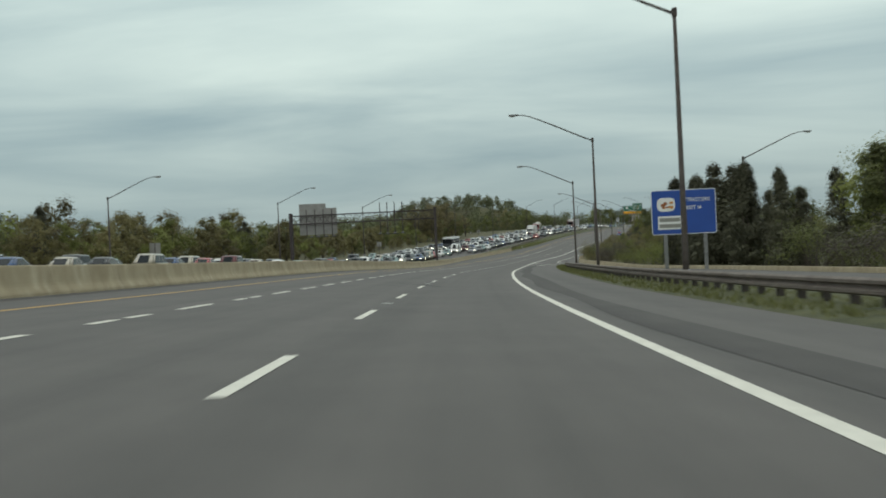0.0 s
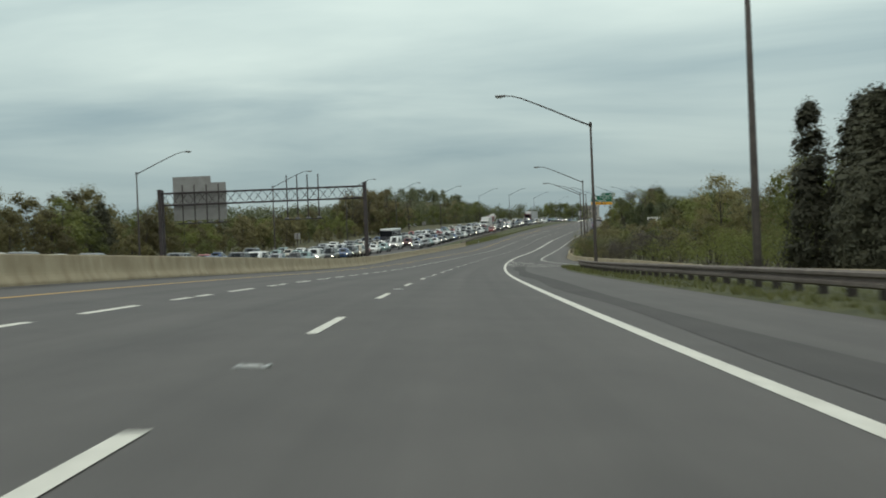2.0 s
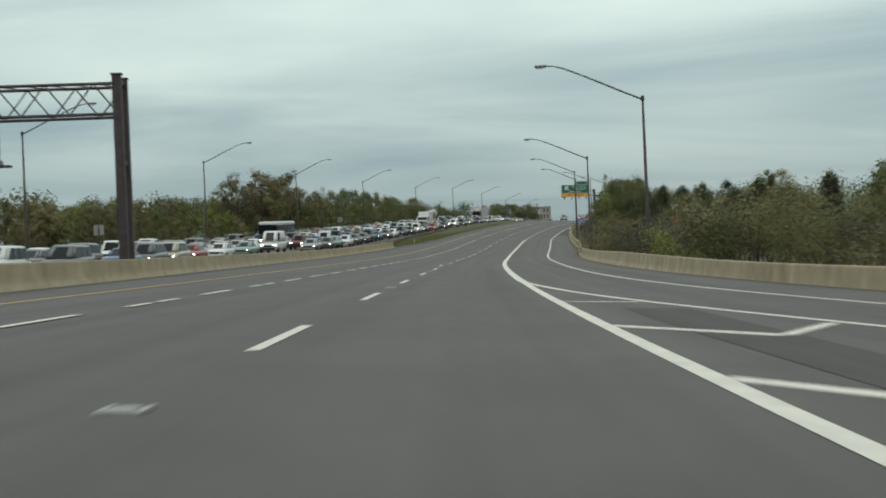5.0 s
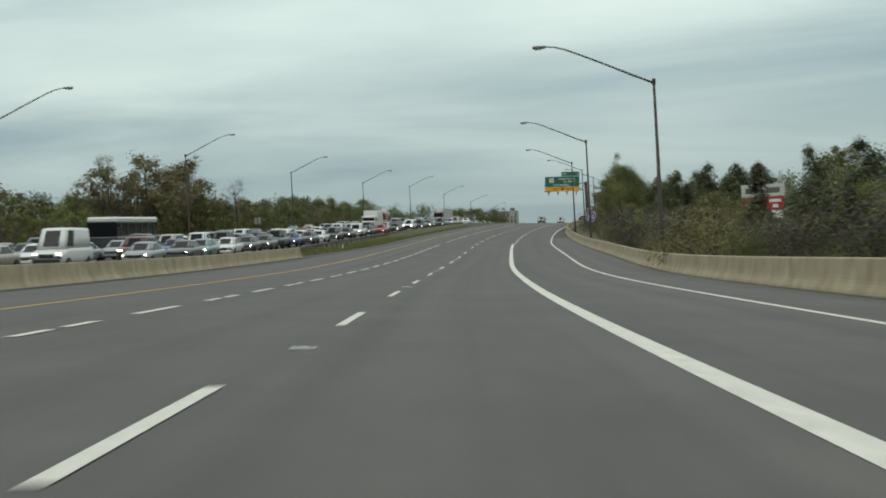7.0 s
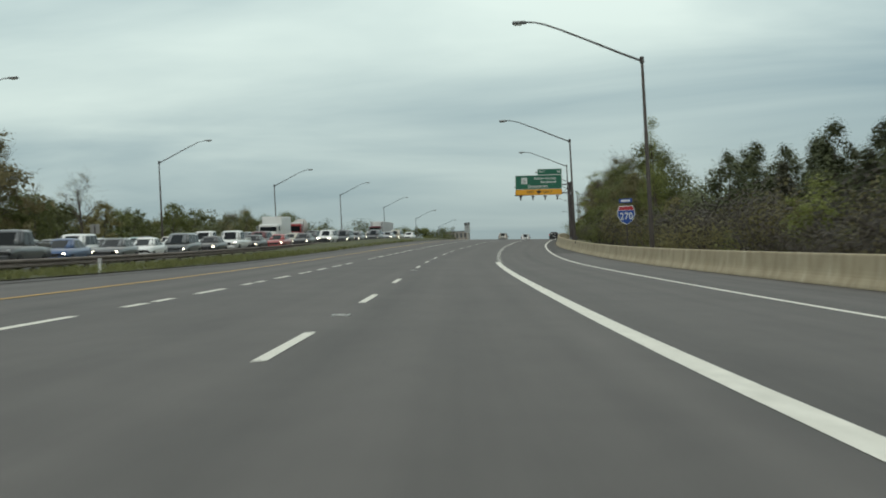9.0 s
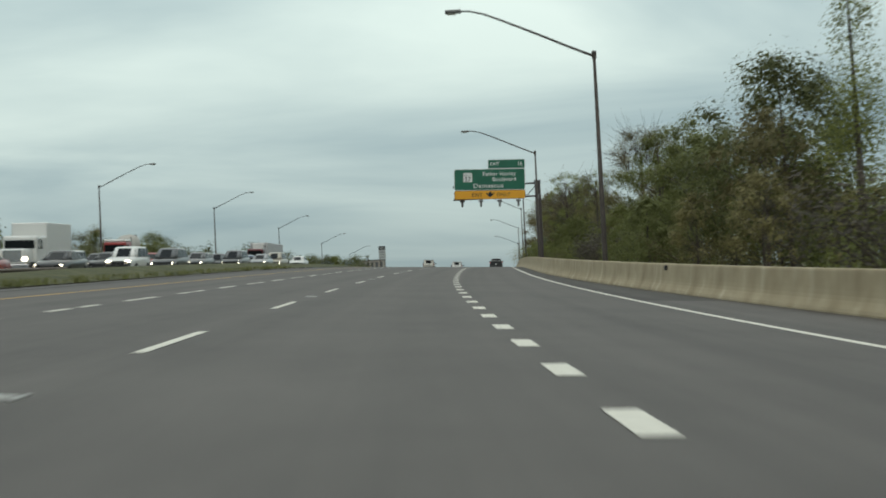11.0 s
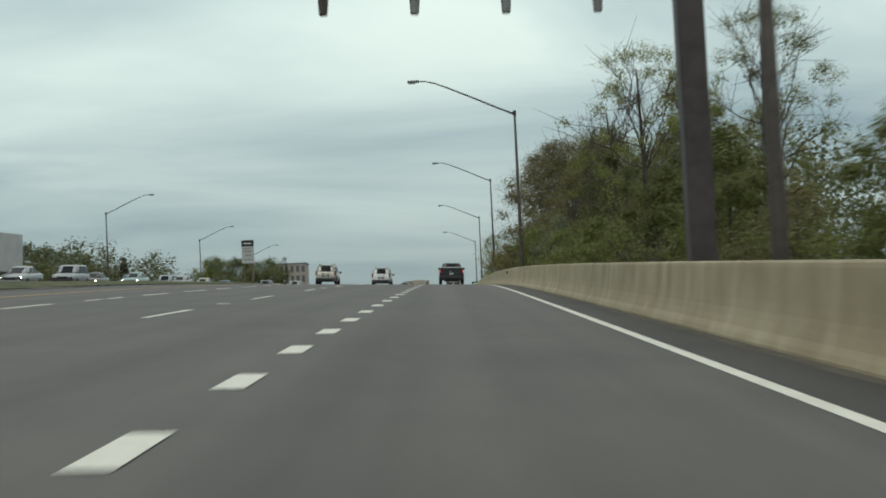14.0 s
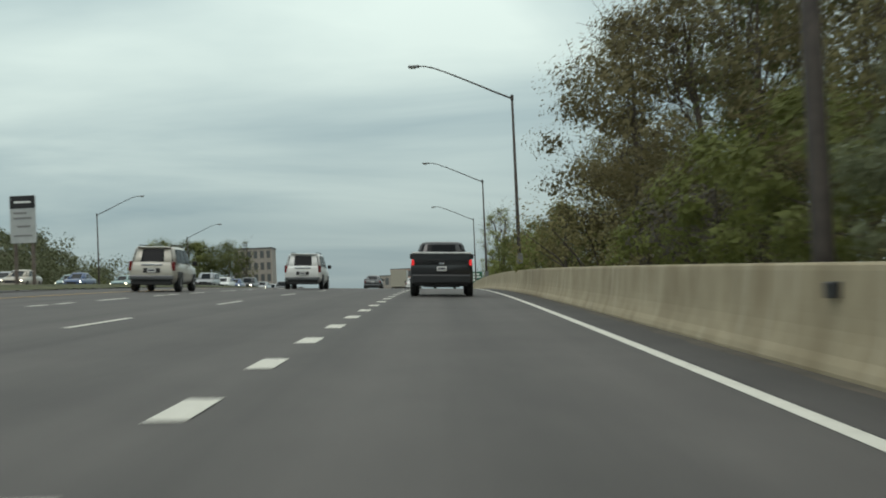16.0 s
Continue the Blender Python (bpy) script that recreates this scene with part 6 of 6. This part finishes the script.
def truck_cab(truck, y, paint, high=2.9):
    """A lorry's cab with its bonnet, front at y."""
    part("bonnet", boxed(-0.9, 0.9, y - 1.5, y, 0.75, 1.75, 0.15), paint, truck)
    cab = part("cab", boxed(-1.15, 1.15, y - 3.4, y - 1.4, 0.75, high, 0.15), paint, truck)
    part("windscreen", boxed(-1.0, 1.0, y - 1.42, y - 1.38, 1.75, high - 0.3, 0.01), GLASS, cab)
    for s_ in (-1, 1):
        part("side_window", boxed(s_ * 1.15 - 0.01, s_ * 1.15 + 0.01, y - 2.4, y - 1.6, 1.75, high - 0.3), GLASS, cab)
        part("headlight", boxed(s_ * 0.85 - 0.14, s_ * 0.85 + 0.14, y - 0.05, y + 0.05, 0.95, 1.2, 0.03), LENS_LIT, truck)
        part("mirror", boxed(s_ * 1.35 - 0.08, s_ * 1.35 + 0.08, y - 1.5, y - 1.35, 1.8, 2.4, 0.02), CHROME, truck)
        bm = bmesh.new()
        tube(bm, [(s_ * 1.05, y - 3.55, 0.9), (s_ * 1.05, y - 3.55, high + 0.5)], 0.07, 8)
        part("exhaust_stack", bm, CHROME, truck)
    part("grille", boxed(-0.6, 0.6, y - 0.02, y + 0.03, 0.9, 1.65, 0.02), CHROME, truck)
    part("bumper", boxed(-1.15, 1.15, y - 0.1, y + 0.15, 0.4, 0.75, 0.05), CHROME, truck)
    part("chassis", boxed(-0.45, 0.45, -4.2, y - 0.4, 0.55, 0.8), BLACK_TRIM, truck)


def mixer_truck():
    truck = thing("mixer_truck", "red lorry with a pale drum in the oncoming queue", "truck", QUEUE)
    truck_cab(truck, 4.4, PAINTS["red"])
    part("cab_roof", boxed(-1.1, 1.1, 1.05, 2.95, 2.9, 3.15, 0.1), PAINTS["white"], truck, "white cab roof")
    bm = bmesh.new()
    tube(bm, [(0, 0.7, 2.2), (0, 0.2, 2.25), (0, -1.2, 2.45), (0, -2.6, 2.75), (0, -4.1, 3.2)], [0.75, 1.05, 1.25, 1.05, 0.5], 16)
    part("drum", bm, material("dusty_drum_steel", (0.30, 0.28, 0.25), (0.45, 0.43, 0.39), 2, 0.6, 0.1), truck, "dusty pale drum", True)
    bm = bmesh.new()
    tube(bm, [(0, -4.0, 3.6), (0, -4.4, 3.0), (0, -4.7, 1.6)], [0.35, 0.3, 0.25], 8)
    part("chute", bm, STEEL, truck)
    axle_wheels(truck, (3.3, -1.8, -3.1), 0.5, 1.0)
    return truck


def semi_truck():
    truck = thing("semi_trailer_truck", "lorry with a long grey box trailer in the oncoming queue", "truck", QUEUE)
    truck_cab(truck, 9.0, PAINTS["maroon"], 3.1)
    trailer = part("trailer", boxed(-1.27, 1.27, -8.2, 5.0, 1.15, 4.05, 0.05), material("grey_trailer_panels", (0.38, 0.38, 0.38), (0.50, 0.50, 0.50), 0.8, 0.5, 0.05), truck)
    for k in range(12):
        part("trailer_rib", boxed(1.27, 1.29, -7.6 + k * 1.1, -7.54 + k * 1.1, 1.2, 4.0), STEEL, trailer)
    part("cooling_unit", boxed(-0.8, 0.8, 5.0, 5.4, 2.6, 3.9, 0.08), PAINTS["white"], trailer)
    axle_wheels(truck, (8.0, 4.4, 3.2, -6.0, -7.2), 0.5, 1.05)
    return truck


def box_truck(paint="white"):
    truck = thing("box_truck", "white box lorry in the oncoming queue", "truck", QUEUE)
    truck_cab(truck, 4.0, PAINTS[paint], 2.6)
    part("cargo_box", boxed(-1.2, 1.2, -4.2, 0.8, 0.95, 3.5, 0.06), PAINTS[paint], truck)
    axle_wheels(truck, (3.0, -2.6), 0.45, 1.0)
    return truck


stand(mixer_truck(), 496, lane_u(496, 4), 180)
stand(semi_truck(), 556, lane_u(556, 3), 180)
stand(box_truck(), 452, lane_u(452, 2), 180)
# added lorry shape, standing in for a tan building or sign far off
ahead = box_truck("beige")
tagged(ahead, "pale tan lorry added in place of a far building or sign", group="lorries ahead")
stand(ahead, 730, -1.7)


# ---- distance ----
FAR_WOOD = foliage("distant_woodland", (0.07, 0.085, 0.04), (0.15, 0.155, 0.075), 0.15)
HILL = (14.0, 1250.0)


def hill_z(x, y):
    return -4 + 50 * math.exp(-(((x - HILL[0]) / 95) ** 2) ** 1.4 - ((y - HILL[1]) / 170) ** 2)


def hill():
    verts, faces = [], []
    nx, ny = 25, 21
    for i in range(nx):
        for j in range(ny):
            x, y = HILL[0] - 260 + 520 * i / (nx - 1), HILL[1] - 420 + 840 * j / (ny - 1)
            verts.append((x, y, hill_z(x, y) - 2.5))
    for i in range(nx - 1):
        for j in range(ny - 1):
            faces.append((i * ny + j, (i + 1) * ny + j, (i + 1) * ny + j + 1, i * ny + j + 1))
    tagged(new("hill", mesh_of("hill", verts, faces, EARTH, True)), "low wooded hill beyond the motorway", "hill", kind="structure")


hill()


def woods(name, label, spots, leaf, per, seed):
    """Far trees as clumps of blades; each spot is x, y, ground height, tree height, width."""
    rng = np.random.default_rng(seed)
    centres, spreads, counts = [], [], []
    for x, y, z, h, w in spots:
        for k in range(5):
            q = 0.25 + 0.16 * k
            centres.append((x + rng.normal(0, w * 0.16), y + rng.normal(0, w * 0.16), z + h * q))
            spreads.append(w * (0.5 - 0.06 * abs(k - 1.5)))
            counts.append(int(per * 0.3))
    v, f = leaf_quads(centres, spreads, counts, leaf, rng, 0.8, whole=False)
    tagged(new(name, quads_mesh(name, v, f, FAR_WOOD)), label, "woodland", kind="stuff")


frng = random.Random(3)
spots = []
for _ in range(520):
    x, y = HILL[0] + frng.uniform(-190, 190), HILL[1] + frng.uniform(-330, 30)
    spots.append((x, y, hill_z(x, y) - 2.5, frng.uniform(8, 12), frng.uniform(8, 12)))
woods("hill_woods", "dense spring woodland on the distant hill", spots, 0.75, 160, 5)
spots = []
for k in range(260):
    s = 60 + 700 * k / 260 + frng.uniform(-4, 4)
    u = FAR_EDGE(s) - frng.uniform(52, 95)
    p = earth(s, u)
    spots.append((p.x, p.y, p.z - 1.0, frng.uniform(7, 10.5), frng.uniform(6, 9)))
woods("woods_beyond_the_lanes", "long belt of budding trees beyond the oncoming lanes", spots, 0.3, 460, 6)
spots = []
for k in range(120):
    s = frng.uniform(640, 900)
    u = FAR_EDGE(s) - frng.uniform(34, 80)
    p = earth(s, u)
    spots.append((p.x, p.y, p.z - 1.0, frng.uniform(7, 11), frng.uniform(6, 9)))
for k in range(60):
    s = frng.uniform(820, 1150)
    p = earth(s, frng.uniform(14, 60))
    spots.append((p.x, p.y, p.z, frng.uniform(7, 10), frng.uniform(6, 9)))
woods("woods_past_the_crest", "trees beyond the crest of the road", spots, 0.24, 400, 8)
spots = []
for k in range(110):
    s = 130 + 400 * k / 110
    p = earth(s, RAMP_WALL(s) + frng.uniform(26, 50))
    spots.append((p.x, p.y, p.z - 0.5, frng.uniform(6, 9.5), frng.uniform(6, 9)))
for k in range(46):
    s = 538 + 110 * k / 46
    p = earth(s, RAMP_WALL(s) + frng.uniform(13, 24))
    spots.append((p.x, p.y, p.z - 0.5, frng.uniform(8, 10.5), frng.uniform(6, 8)))
for k in range(14):
    s = 436 + 40 * k / 14
    p = earth(s, RAMP_WALL(s) + frng.uniform(14, 24))
    spots.append((p.x, p.y, p.z - 0.5, frng.uniform(6, 8), frng.uniform(5, 7)))
woods("woods_behind_the_ramp", "budding woodland behind the ramp", spots, 0.2, 450, 9)


def building(name, label, x, y, z, wide, deep, high, turn, wall, cols, floors):
    b = thing(name, label, "building", at=Matrix.LocRotScale((x, y, z), Euler((0, 0, turn)), None))
    part("wall", boxed(-wide / 2, wide / 2, 0, deep, -6, high), wall, b)
    part("roof", boxed(-wide / 2 - 0.2, wide / 2 + 0.2, -0.2, deep + 0.2, high, high + 0.4), STEEL, b)
    w = wide / cols
    for i in range(cols):
        for j in range(floors):
            x0, z0 = -wide / 2 + w * (i + 0.22), high * (j + 0.2) / floors
            part("window", boxed(x0, x0 + w * 0.56, -0.05, 0.06, z0, z0 + high * 0.62 / floors), HAZED_GLASS, b)
    return b


# window glass and office wall lightened to stand in for distance haze
HAZED_GLASS = plain("hazed_window_glass", (0.10, 0.105, 0.11), 0.35)
OFFICE = material("brown_office_wall", (0.30, 0.27, 0.24), (0.40, 0.36, 0.32), 1, 0.8, 0.1)
BRICK_FAR = material("pale_red_brick_wall", (0.36, 0.23, 0.18), (0.46, 0.31, 0.25), 1, 0.8, 0.1)
PALE_WALL = material("pale_rendered_wall", (0.5, 0.5, 0.48), (0.62, 0.62, 0.6), 1, 0.8, 0.1)
building("office_building", "brown office building with rows of dark windows", 134, 912, 9, 11.5, 14, 14, -0.24, OFFICE, 6, 4)
building("brick_building", "pale red brick building beyond the crest", 246, 1170, 6, 14, 12, 14.5, -0.25, BRICK_FAR, 5, 3)
building("store_building", "tan flat building beyond the crest", 232, 1150, 6, 9, 10, 11, -0.25, OFFICE, 3, 2)
building("white_building", "long pale building on the wooded hillside", 18, 1082, hill_z(18, 1082) + 3, 32, 12, 6.5, 0, PALE_WALL, 9, 1)


# ---- small things on the road ----
def road_marker():
    m = thing("road_marker", "worn steel reflector casting set into the road", "road marker", "road markers")
    bm = bmesh.new()
    for x in (-0.11, 0.11):
        box(bm, x - 0.018, x + 0.018, -0.12, 0.12, -0.01, 0.02, 0.006)
    box(bm, -0.11, 0.11, -0.05, 0.05, -0.01, 0.012, 0.004)
    part("casting", bm, plain("scuffed_casting_steel", (0.42, 0.42, 0.41), 0.45, 0.6), m)
    part("reflector", boxed(-0.06, 0.06, -0.035, 0.035, 0.0, 0.024, 0.004), plain("dull_reflector", (0.5, 0.5, 0.48), 0.3), m)
    return m


MARKER = road_marker()
for k in range(0, 22):
    s = 28.4 + 24.12 * k + (8 if k > 12 else 0)
    stand(MARKER if k == 0 else copy_thing(MARKER, Matrix()), s, 0.02)


def skid_mark():
    verts = []
    n = 14
    for k in range(n + 1):
        q = k / n
        s, u = 53.8 - 6.6 * q, -1.25 + 2.0 * q + 0.12 * math.sin(q * 3.1)
        w = 0.05 + 0.05 * math.sin(q * math.pi)
        verts += [road(s - w, u - w, 0.009), road(s + w, u + w, 0.009)]
    ob = new("skid_mark", mesh_of("skid_mark", verts, [(2 * i, 2 * i + 1, 2 * i + 3, 2 * i + 2) for i in range(n)], material("rubber_skid", (0.028, 0.027, 0.026), (0.06, 0.058, 0.056), 5, 0.8, 0.1)))
    tagged(ob, "dark curved tyre skid mark across the lane line", "skid mark", kind="structure")


skid_mark()
